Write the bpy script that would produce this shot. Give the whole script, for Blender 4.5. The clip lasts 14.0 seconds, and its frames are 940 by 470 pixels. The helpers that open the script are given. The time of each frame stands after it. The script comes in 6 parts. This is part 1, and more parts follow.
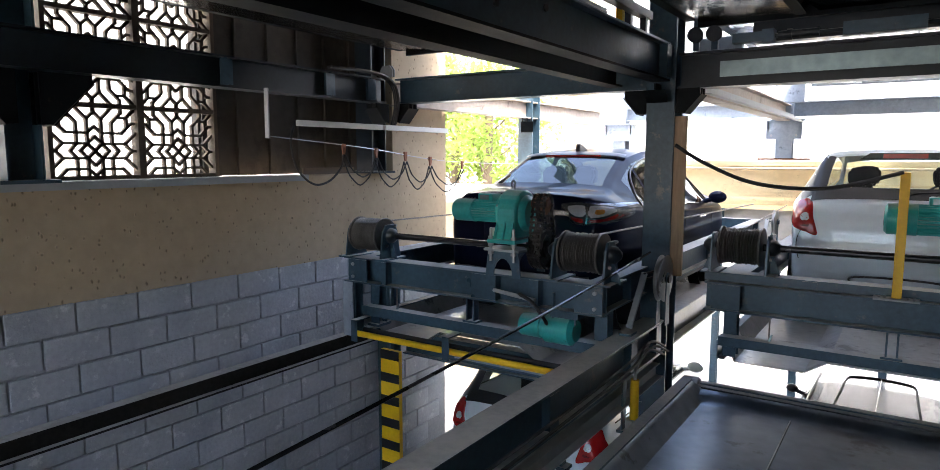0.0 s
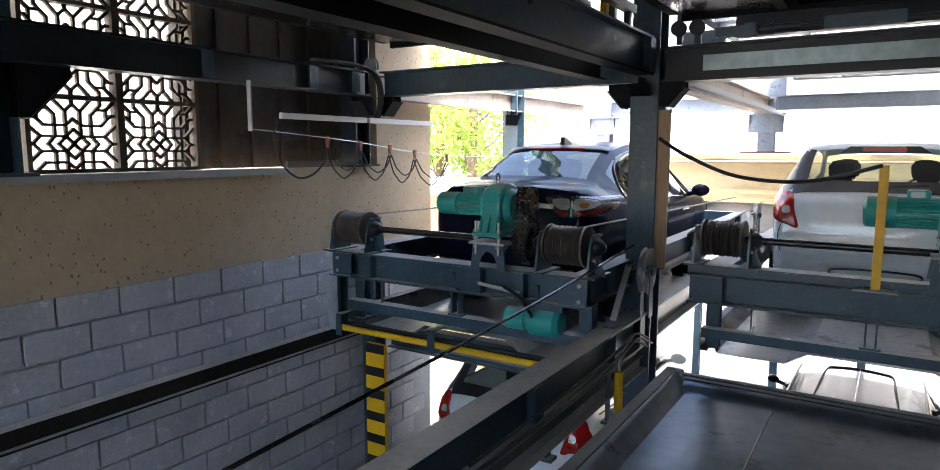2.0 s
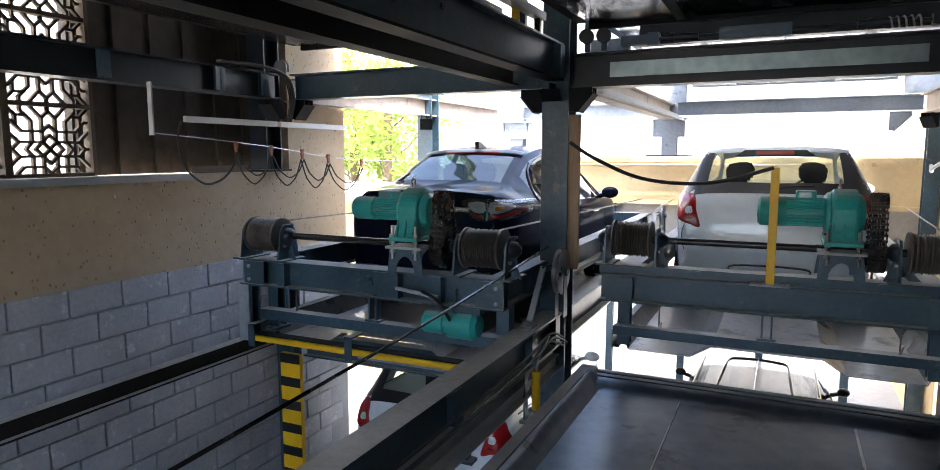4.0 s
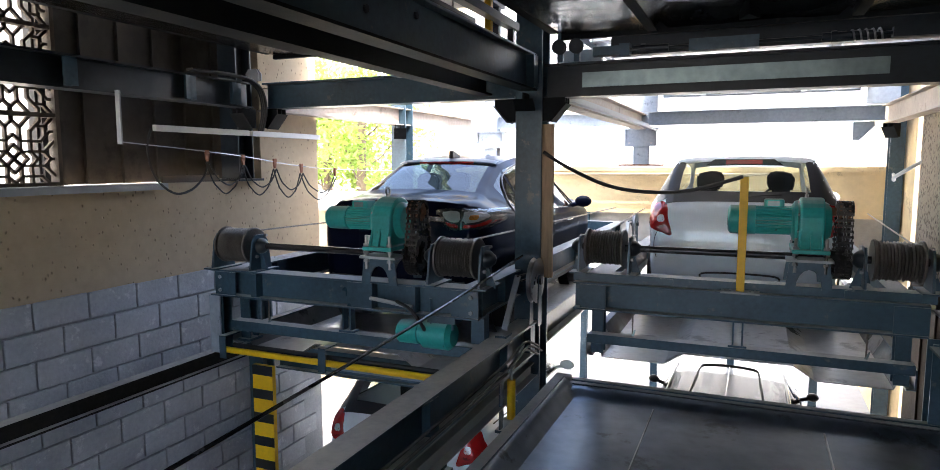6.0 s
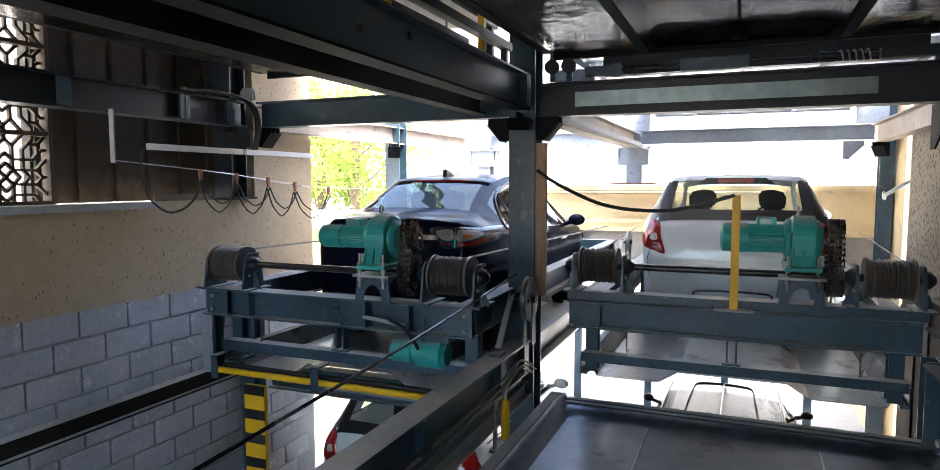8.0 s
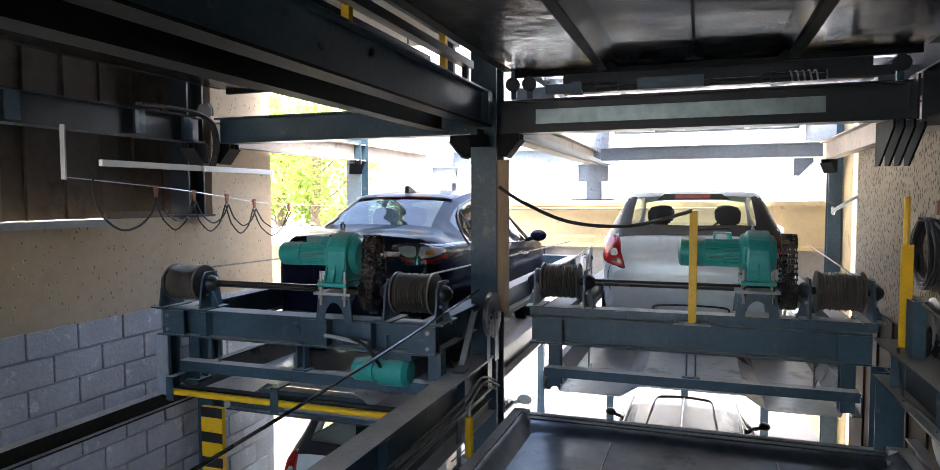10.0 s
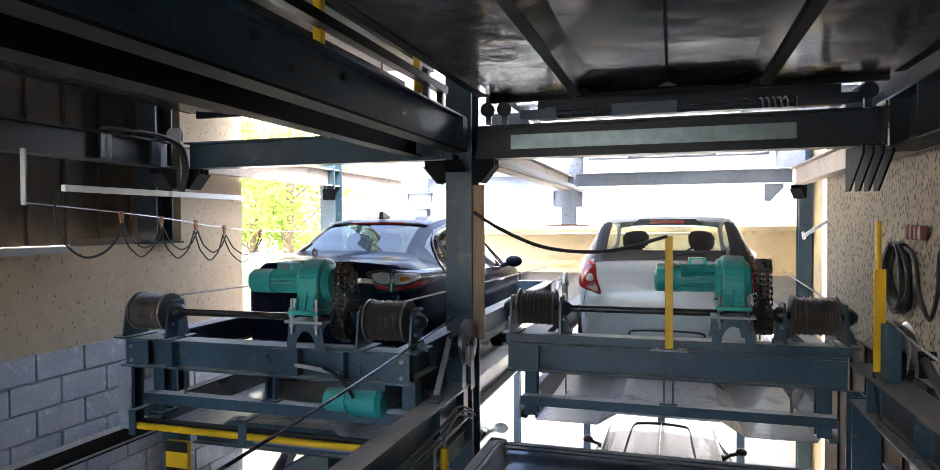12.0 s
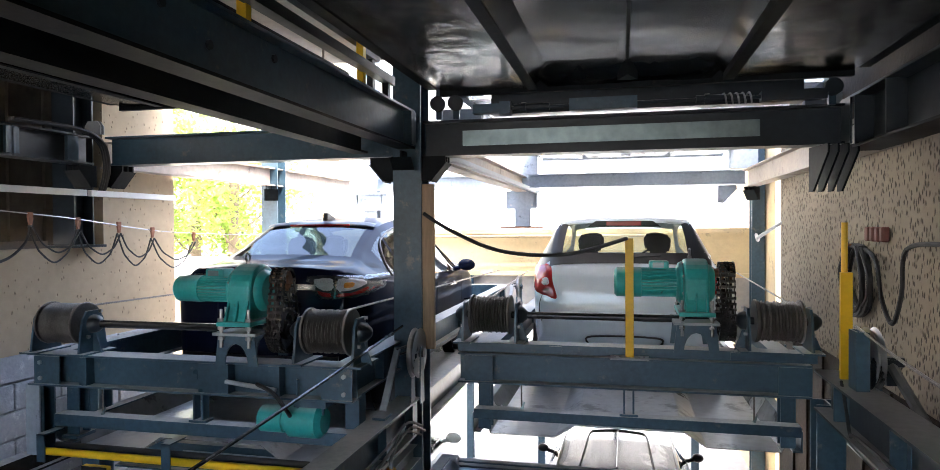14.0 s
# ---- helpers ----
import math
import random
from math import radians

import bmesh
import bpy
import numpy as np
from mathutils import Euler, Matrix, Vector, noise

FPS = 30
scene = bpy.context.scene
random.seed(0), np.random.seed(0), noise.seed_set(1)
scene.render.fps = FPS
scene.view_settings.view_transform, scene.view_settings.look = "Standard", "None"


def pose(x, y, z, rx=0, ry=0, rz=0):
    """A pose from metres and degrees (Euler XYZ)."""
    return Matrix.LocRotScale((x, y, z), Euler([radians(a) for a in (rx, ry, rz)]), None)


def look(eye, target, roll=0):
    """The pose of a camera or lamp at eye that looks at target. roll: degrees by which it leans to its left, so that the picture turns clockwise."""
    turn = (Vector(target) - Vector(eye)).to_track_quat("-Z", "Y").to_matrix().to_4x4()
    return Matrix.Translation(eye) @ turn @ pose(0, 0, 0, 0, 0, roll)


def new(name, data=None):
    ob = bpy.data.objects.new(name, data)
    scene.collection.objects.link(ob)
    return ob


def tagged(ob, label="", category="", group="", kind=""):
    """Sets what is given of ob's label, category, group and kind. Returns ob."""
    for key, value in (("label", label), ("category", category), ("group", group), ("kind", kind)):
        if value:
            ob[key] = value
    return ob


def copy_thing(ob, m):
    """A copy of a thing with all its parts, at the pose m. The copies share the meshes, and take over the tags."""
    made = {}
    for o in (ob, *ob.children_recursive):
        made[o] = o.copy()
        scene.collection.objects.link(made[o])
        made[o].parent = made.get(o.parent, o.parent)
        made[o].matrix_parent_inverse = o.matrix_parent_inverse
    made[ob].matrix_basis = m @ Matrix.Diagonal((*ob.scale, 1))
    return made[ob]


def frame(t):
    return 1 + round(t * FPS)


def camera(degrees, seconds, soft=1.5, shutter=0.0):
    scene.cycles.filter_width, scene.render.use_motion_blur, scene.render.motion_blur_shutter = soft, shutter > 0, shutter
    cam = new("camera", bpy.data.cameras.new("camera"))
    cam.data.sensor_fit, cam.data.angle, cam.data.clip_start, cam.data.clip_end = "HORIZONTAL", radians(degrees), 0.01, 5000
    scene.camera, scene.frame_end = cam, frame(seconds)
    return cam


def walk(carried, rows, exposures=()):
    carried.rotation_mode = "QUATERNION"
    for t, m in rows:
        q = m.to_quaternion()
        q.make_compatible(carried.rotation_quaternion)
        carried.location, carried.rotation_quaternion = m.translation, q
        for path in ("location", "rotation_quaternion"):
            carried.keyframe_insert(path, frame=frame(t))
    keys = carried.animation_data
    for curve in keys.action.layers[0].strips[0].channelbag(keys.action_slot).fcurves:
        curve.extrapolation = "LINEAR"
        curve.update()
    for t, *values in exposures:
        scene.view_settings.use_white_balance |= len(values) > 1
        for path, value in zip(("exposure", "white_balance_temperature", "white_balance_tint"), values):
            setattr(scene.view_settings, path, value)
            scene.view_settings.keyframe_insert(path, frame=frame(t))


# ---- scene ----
cam = camera(70.6, 14.0, soft=0.5)
EYE = 3.6
# seconds, metres ahead along the view, pitch, roll, yaw
PATH = [
    (0, 0.00, -6.76, -0.06, 33.81),
    (0.5, 0.00, -7.33, -0.22, 38.33),
    (1, 0.00, -7.42, -0.20, 36.02),
    (1.5, 0.00, -7.36, -0.12, 34.31),
    (2, 0.00, -7.34, -0.09, 32.50),
    (2.5, 0.00, -7.34, -0.06, 31.72),
    (3, 0.00, -7.36, -0.07, 30.19),
    (3.5, 0.00, -7.34, -0.01, 27.28),
    (6, 0.00, -6.19, 0.07, 23.03),
    (6.5, 0.00, -5.96, 0.11, 22.98),
    (7, 0.00, -5.49, 0.12, 22.84),
    (7.5, 0.00, -4.98, 0.08, 22.76),
    (10, 0.00, -3.20, 0.19, 19.23),
    (10.5, 0.00, -2.42, 0.24, 18.26),
    (11, 0.00, -1.58, 0.20, 17.63),
    (11.5, 0.00, -1.33, 0.22, 17.44),
    (12, 0.06, -0.99, 0.29, 17.09),
    (12.5, 0.29, -0.75, 0.36, 15.22),
    (13, 0.37, -0.73, 0.42, 13.61),
    (13.5, 0.37, -0.75, 0.37, 13.24),
    (14, 0.37, -0.81, 0.34, 13.05),
]
walk(cam, [(t, pose(0, 0, EYE, 90 + p, r, w) @ Matrix.Translation((0, 0, -go))) for t, go, p, r, w in PATH],
     exposures=[(0, 1.93), (5, 1.98), (10, 2.15), (14, 2.3)])

# ---- light: open sky through the far end and the pierced windows ----
world = bpy.data.worlds.new("sky")
scene.world = world
world.use_nodes = True
wn = world.node_tree.nodes
sky = wn.new("ShaderNodeTexSky")
sky.sky_type, sky.sun_disc = "NISHITA", False
sky.sun_elevation, sky.sun_rotation = radians(63.5), radians(111)
sky.air_density, sky.dust_density, sky.ozone_density = 0.9, 4.0, 1.1
wn["Background"].inputs["Strength"].default_value = 0.45
world.node_tree.links.new(sky.outputs["Color"], wn["Background"].inputs["Color"])
sun = new("sun", bpy.data.lights.new("sun", "SUN"))
sun.data.energy, sun.data.angle, sun.data.color = 4.5, radians(0.6), (1.0, 0.95, 0.86)
sun.matrix_world = look((0, 0, 30), Vector((0, 0, 30)) + Vector((-0.42, 0.16, -0.9)))


# ---- materials ----
def mat(name, base, rough=0.5, metal=0.0, var=0.25, scale=6.0, bump=0.0, bump_scale=60.0, dust=None, dust_amount=0.8, coat=0.0, second=None, stretch=(1, 1, 1), shine=0.5, chips=None, chip_scale=9.0, chip_from=0.60):
    """A painted, plastered or metal surface: base colour that wanders at two scales, an uneven gloss, fine relief, and dust on faces that look up."""
    m = bpy.data.materials.new(name)
    m.use_nodes = True
    n, l = m.node_tree.nodes, m.node_tree.links
    b = n["Principled BSDF"]
    tc = n.new("ShaderNodeTexCoord")
    mp = n.new("ShaderNodeMapping")
    mp.inputs["Scale"].default_value = stretch
    geo = n.new("ShaderNodeNewGeometry")
    l.new(geo.outputs["Position"], mp.inputs["Vector"])
    big, fine = n.new("ShaderNodeTexNoise"), n.new("ShaderNodeTexNoise")
    big.inputs["Scale"].default_value, fine.inputs["Scale"].default_value = scale * 0.35, scale * 5
    big.inputs["Detail"].default_value, fine.inputs["Detail"].default_value = 4, 3
    l.new(mp.outputs[0], big.inputs["Vector"]), l.new(mp.outputs[0], fine.inputs["Vector"])
    mix = n.new("ShaderNodeMix")
    mix.data_type = "RGBA"
    low = second or [c * (1 - var) for c in base]
    high = base if second else [min(1, c * (1 + var)) for c in base]
    mix.inputs["A"].default_value, mix.inputs["B"].default_value = (*low, 1), (*high, 1)
    ramp = n.new("ShaderNodeMapRange")
    ramp.inputs["From Min"].default_value, ramp.inputs["From Max"].default_value = 0.32, 0.68
    add = n.new("ShaderNodeMath")
    add.operation = "MULTIPLY_ADD"
    add.inputs[1].default_value = 0.35
    l.new(fine.outputs["Fac"], add.inputs[0])
    sub = n.new("ShaderNodeMath")
    sub.operation = "MULTIPLY"
    sub.inputs[1].default_value = 0.65
    l.new(big.outputs["Fac"], sub.inputs[0]), l.new(sub.outputs[0], add.inputs[2])
    l.new(add.outputs[0], ramp.inputs["Value"]), l.new(ramp.outputs["Result"], mix.inputs["Factor"])
    colour = mix.outputs["Result"]
    rr = n.new("ShaderNodeMapRange")
    rr.inputs["To Min"].default_value, rr.inputs["To Max"].default_value = max(0.02, rough - 0.12), min(1, rough + 0.12)
    l.new(big.outputs["Fac"], rr.inputs["Value"])
    gloss = rr.outputs["Result"]
    if chips:
        cn, cr, cm = n.new("ShaderNodeTexNoise"), n.new("ShaderNodeMapRange"), n.new("ShaderNodeMix")
        cn.inputs["Scale"].default_value, cn.inputs["Detail"].default_value, cn.inputs["Roughness"].default_value = chip_scale, 8, 0.72
        cr.inputs["From Min"].default_value, cr.inputs["From Max"].default_value, cr.inputs["To Max"].default_value = chip_from, chip_from + 0.07, 0.75
        cm.data_type = "RGBA"
        cm.inputs["B"].default_value = (*chips, 1)
        l.new(mp.outputs[0], cn.inputs["Vector"]), l.new(cn.outputs["Fac"], cr.inputs["Value"])
        l.new(cr.outputs["Result"], cm.inputs["Factor"]), l.new(colour, cm.inputs["A"])
        colour = cm.outputs["Result"]
    if dust:
        sep = n.new("ShaderNodeSeparateXYZ")
        l.new(geo.outputs["Normal"], sep.inputs[0])
        up = n.new("ShaderNodeMapRange")
        up.inputs["From Min"].default_value, up.inputs["From Max"].default_value = 0.6, 0.95
        up.inputs["To Max"].default_value = dust_amount
        l.new(sep.outputs["Z"], up.inputs["Value"])
        patch = n.new("ShaderNodeMapRange")
        patch.inputs["From Min"].default_value, patch.inputs["From Max"].default_value, patch.inputs["To Min"].default_value = 0.3, 0.6, 0.6
        l.new(add.outputs[0], patch.inputs["Value"])
        fac = n.new("ShaderNodeMath")
        fac.operation = "MULTIPLY"
        l.new(up.outputs[0], fac.inputs[0]), l.new(patch.outputs[0], fac.inputs[1])
        dm = n.new("ShaderNodeMix")
        dm.data_type = "RGBA"
        dm.inputs["B"].default_value = (*dust, 1)
        l.new(fac.outputs[0], dm.inputs["Factor"]), l.new(colour, dm.inputs["A"])
        colour = dm.outputs["Result"]
        gm = n.new("ShaderNodeMix")
        gm.inputs["B"].default_value = 0.9
        l.new(fac.outputs[0], gm.inputs["Factor"]), l.new(gloss, gm.inputs["A"])
        gloss = gm.outputs["Result"]
    l.new(colour, b.inputs["Base Color"]), l.new(gloss, b.inputs["Roughness"])
    b.inputs["Metallic"].default_value = metal
    b.inputs["Specular IOR Level"].default_value = shine
    b.inputs["Coat Weight"].default_value = coat
    if bump:
        bn = n.new("ShaderNodeTexNoise")
        bn.inputs["Scale"].default_value, bn.inputs["Detail"].default_value = bump_scale, 4
        l.new(mp.outputs[0], bn.inputs["Vector"])
        bp = n.new("ShaderNodeBump")
        bp.inputs["Strength"].default_value, bp.inputs["Distance"].default_value = bump, 0.01
        l.new(bn.outputs["Fac"], bp.inputs["Height"]), l.new(bp.outputs["Normal"], b.inputs["Normal"])
    return m


DUST = (0.52, 0.50, 0.47)
STEEL = mat("blue_grey_painted_steel", (0.038, 0.076, 0.108), 0.33, 0.0, 0.38, 6, 0.22, 9, DUST, 0.95, shine=0.45, chips=(0.13, 0.135, 0.135))
# shade on overhead and wall-side frame steel put into the colour; also dark fittings
DARK = mat("dark_steel", (0.013, 0.019, 0.026), 0.36, 0.0, 0.4, 5, 0.2, 10, DUST, 0.5, shine=0.4)
# brown girder steel, its colour paled to carry the daylight on it
SUNWEB = mat("daylit_brown_steel", (0.36, 0.30, 0.25), 0.5, 0.0, 0.25, 4, 0.15, 20, DUST, 0.9, shine=0.4, chips=(0.16, 0.12, 0.10), chip_scale=5, chip_from=0.58)
# shade under girders, gussets and pallet ribs put into a near-black steel
SHADED = mat("shaded_black_steel", (0.006, 0.008, 0.010), 0.55, 0.0, 0.4, 5, 0.25, 8, DUST, 0.5, shine=0.1, chips=(0.03, 0.024, 0.02), chip_scale=8)
GALV = mat("galvanised_sheet", (0.22, 0.28, 0.29), 0.32, 0.8, 0.4, 3, 0.3, 5, DUST, 0.2)
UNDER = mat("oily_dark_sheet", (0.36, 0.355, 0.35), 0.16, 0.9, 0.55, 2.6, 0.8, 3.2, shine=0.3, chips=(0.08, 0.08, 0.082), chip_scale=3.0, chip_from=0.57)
# daylight haze on the far steel put into a paler grey; also pale plates
PALE_DAYLIT = mat("pale_daylit_steel", (0.27, 0.31, 0.36), 0.5, 0.0, 0.25, 5, 0.15, 24, DUST, 0.8, shine=0.4, chips=(0.09, 0.11, 0.14), chip_scale=6, chip_from=0.6)
# raised middle of the pallet: missing reflections put in as a darker sheet
DULL = mat("dim_middle_sheet", (0.014, 0.016, 0.018), 0.2, 0.0, 0.5, 3.0, 0.6, 4.5, shine=0.3)
PALLET = mat("worn_pallet_sheet", (0.48, 0.48, 0.48), 0.25, 0.4, 0.3, 3, 0.15, 8, (0.40, 0.38, 0.36), 0.15, chips=(0.10, 0.095, 0.09), chip_scale=2.5, chip_from=0.55)
DECK = mat("scuffed_deck_sheet", (0.17, 0.20, 0.24), 0.27, 0.75, 0.45, 1.6, 0.35, 1.8, (0.30, 0.30, 0.30), 0.10, chips=(0.06, 0.065, 0.07), chip_scale=3.0, chip_from=0.60)
GREY = mat("grey_painted_steel", (0.33, 0.35, 0.37), 0.5, 0.0, 0.12, 5, 0.1, 30, DUST, 0.4)
CREAM = mat("cream_plaster", (0.60, 0.48, 0.32), 0.9, 0.0, 0.14, 3, 0.45, 40, second=(0.44, 0.345, 0.23))
YELLOWWALL = mat("yellow_painted_wall", (0.74, 0.58, 0.33), 0.85, 0.0, 0.14, 3, 0.25, 30, second=(0.58, 0.45, 0.27), chips=(0.30, 0.24, 0.17), chip_scale=3.0, chip_from=0.58)
BLOCK = mat("grey_painted_block", (0.45, 0.47, 0.51), 0.85, 0.0, 0.2, 6, 0.6, 45, second=(0.29, 0.31, 0.35), chips=(0.58, 0.60, 0.62), chip_scale=7.0, chip_from=0.57)
MORTAR = mat("grey_mortar", (0.31, 0.325, 0.35), 0.95, 0.0, 0.2, 8, 0.6, 60)
CONCRETE = mat("concrete", (0.42, 0.40, 0.37), 0.9, 0.0, 0.2, 3, 0.3, 40)
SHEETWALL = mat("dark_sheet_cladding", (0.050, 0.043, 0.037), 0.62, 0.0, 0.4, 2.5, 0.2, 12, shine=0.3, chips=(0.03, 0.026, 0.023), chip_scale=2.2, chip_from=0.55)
TEAL = mat("teal_motor_paint", (0.023, 0.34, 0.32), 0.36, 0.0, 0.2, 8, 0.06, 60, DUST, 0.55, chips=(0.05, 0.07, 0.065), chip_scale=14, chip_from=0.63)
YELLOW = mat("yellow_paint", (0.78, 0.46, 0.006), 0.4, 0.0, 0.12, 8, 0.05, 50, chips=(0.16, 0.10, 0.04), chip_scale=16, chip_from=0.64)
ROPE = mat("greased_wire_rope", (0.17, 0.155, 0.14), 0.34, 0.65, 0.4, 30, 0.6, 300)
CHAIN = mat("oily_chain_steel", (0.06, 0.055, 0.052), 0.27, 0.85, 0.4, 20)
FLANGE = mat("worn_drum_flange", (0.13, 0.125, 0.12), 0.42, 0.6, 0.35, 14)
OILED = mat("oiled_black_shaft", (0.035, 0.035, 0.037), 0.25, 0.4, 0.3, 12)
SHAFT = mat("bare_shaft_steel", (0.35, 0.35, 0.36), 0.3, 0.9, 0.2, 10)
RUBBER = mat("black_rubber", (0.018, 0.018, 0.019), 0.6, 0.0, 0.2, 20)
BLACKPAINT = mat("black_trim", (0.012, 0.012, 0.014), 0.35, 0.0, 0.2, 10)
GRIME = mat("grimy_brown_steel", (0.022, 0.020, 0.018), 0.7, 0.0, 0.4, 6, 0.2, 30, DUST, 0.9, shine=0.1)
# dark brown for sheets added where the stucco wall lies in shade
BROWN = mat("shade_brown_sheet", (0.035, 0.026, 0.019), 0.8, 0.0, 0.4, 5, 0.3, 30, shine=0.1)
TIMBER = mat("weathered_timber", (0.36, 0.25, 0.16), 0.8, 0.0, 0.35, 14, 0.5, 40, stretch=(1, 1, 0.12), chips=(0.10, 0.08, 0.06), chip_scale=12)
RUST = mat("rusty_steel", (0.16, 0.075, 0.04), 0.8, 0.1, 0.35, 12, 0.4, 60)
FENCE = mat("brown_grille_concrete", (0.10, 0.078, 0.058), 0.85, 0.0, 0.2, 8, 0.2, 60)
GROUND = mat("pale_concrete_ground", (0.36, 0.35, 0.33), 0.9, 0.0, 0.15, 1.5, 0.3, 30)


def pitted(name, base, dark, density=42, lo=0.18, hi=0.36, tall=0.5, depth=0.8):
    """Stucco struck all over with short vertical chisel marks."""
    m = mat(name, base, 0.92, 0.0, 0.12, 3, second=[c * 0.75 for c in base])
    n, l = m.node_tree.nodes, m.node_tree.links
    b = n["Principled BSDF"]
    geo, mp = n.new("ShaderNodeNewGeometry"), n.new("ShaderNodeMapping")
    mp.inputs["Scale"].default_value = (1.0, 1.0, tall)
    l.new(geo.outputs["Position"], mp.inputs["Vector"])
    warp = n.new("ShaderNodeTexNoise")
    warp.inputs["Scale"].default_value = 14
    mixv = n.new("ShaderNodeMix")
    mixv.data_type = "VECTOR"
    mixv.inputs["Factor"].default_value = 0.03
    l.new(mp.outputs[0], warp.inputs["Vector"]), l.new(mp.outputs[0], mixv.inputs["A"]), l.new(warp.outputs["Color"], mixv.inputs["B"])
    vor = n.new("ShaderNodeTexVoronoi")
    vor.inputs["Scale"].default_value = density
    l.new(mixv.outputs["Result"], vor.inputs["Vector"])
    pit = n.new("ShaderNodeMapRange")
    pit.inputs["From Min"].default_value, pit.inputs["From Max"].default_value = lo, hi
    l.new(vor.outputs["Distance"], pit.inputs["Value"])
    old = b.inputs["Base Color"].links[0].from_socket
    mix = n.new("ShaderNodeMix")
    mix.data_type = "RGBA"
    mix.inputs["A"].default_value = (*dark, 1)
    l.new(pit.outputs["Result"], mix.inputs["Factor"]), l.new(old, mix.inputs["B"]), l.new(mix.outputs["Result"], b.inputs["Base Color"])
    bp = n.new("ShaderNodeBump")
    bp.inputs["Strength"].default_value, bp.inputs["Distance"].default_value = depth, 0.012
    l.new(pit.outputs["Result"], bp.inputs["Height"]), l.new(bp.outputs["Normal"], b.inputs["Normal"])
    return m


STUCCO = pitted("chiselled_cream_stucco", (0.33, 0.275, 0.205), (0.06, 0.05, 0.038), 40, 0.22, 0.40, 0.45, 1.0)
PLASTER = pitted("speckled_cream_plaster", (0.48, 0.38, 0.255), (0.22, 0.17, 0.115), 24, 0.07, 0.20, 0.6, 0.7)


# ---- mesh helpers ----
def box(bm, x0, x1, y0, y1, z0, z1, m=None):
    v = [Vector((x, y, z)) for x in (x0, x1) for y in (y0, y1) for z in (z0, z1)]
    v = [bm.verts.new(m @ p if m else p) for p in v]
    for f in ((0, 1, 3, 2), (4, 6, 7, 5), (0, 4, 5, 1), (2, 3, 7, 6), (0, 2, 6, 4), (1, 5, 7, 3)):
        bm.faces.new([v[i] for i in f])


def prism(bm, outline, a, b, axis="y", m=None):
    """Extrude a closed outline from a to b along an axis. The outline's pair is (x, z) for y, (y, z) for x, (x, y) for z."""
    def at(p, q):
        c = {"y": (p[0], q, p[1]), "x": (q, p[0], p[1]), "z": (p[0], p[1], q)}[axis]
        return bm.verts.new(m @ Vector(c) if m else c)
    lo, hi = [at(p, a) for p in outline], [at(p, b) for p in outline]
    n = len(outline)
    bm.faces.new(lo[::-1]), bm.faces.new(hi)
    for i in range(n):
        bm.faces.new([lo[i], lo[(i + 1) % n], hi[(i + 1) % n], hi[i]])


def rod(bm, p, q, r, seg=10, r2=None, cap=True):
    p, q = Vector(p), Vector(q)
    d = q - p
    m = Matrix.Translation((p + q) / 2) @ d.to_track_quat("Z", "Y").to_matrix().to_4x4()
    bmesh.ops.create_cone(bm, cap_ends=cap, segments=seg, radius1=r, radius2=r if r2 is None else r2, depth=d.length, matrix=m)


def lathe(bm, profile, centre, axis="x", seg=24):
    """Turn (along, radius) pairs round an axis through centre."""
    rings = []
    c = Vector(centre)
    for s, r in profile:
        ring = []
        for i in range(seg):
            a = 2 * math.pi * i / seg
            u, w = r * math.cos(a), r * math.sin(a)
            d = {"x": (s, u, w), "y": (u, s, w), "z": (u, w, s)}[axis]
            ring.append(bm.verts.new(c + Vector(d)))
        rings.append(ring)
    for a, b in zip(rings, rings[1:]):
        for i in range(seg):
            bm.faces.new([a[i], a[(i + 1) % seg], b[(i + 1) % seg], b[i]])
    bm.faces.new(rings[0][::-1]), bm.faces.new(rings[-1])


def i_outline(b, h, tf=0.012, tw=0.009):
    """An I section's outline, centred, width b, height h."""
    return [(-b / 2, -h / 2), (b / 2, -h / 2), (b / 2, -h / 2 + tf), (tw / 2, -h / 2 + tf), (tw / 2, h / 2 - tf), (b / 2, h / 2 - tf),
            (b / 2, h / 2), (-b / 2, h / 2), (-b / 2, h / 2 - tf), (-tw / 2, h / 2 - tf), (-tw / 2, -h / 2 + tf), (-b / 2, -h / 2 + tf)]


def c_outline(b, h, side=1, t=0.01):
    """A channel's outline, centred; side 1: open to +, -1: open to -."""
    o = [(-b / 2, -h / 2), (b / 2, -h / 2), (b / 2, -h / 2 + t), (-b / 2 + t, -h / 2 + t), (-b / 2 + t, h / 2 - t), (b / 2, h / 2 - t), (b / 2, h / 2), (-b / 2, h / 2)]
    return o if side > 0 else [(-x, z) for x, z in o][::-1]


def moved(outline, dx, dz):
    return [(x + dx, z + dz) for x, z in outline]


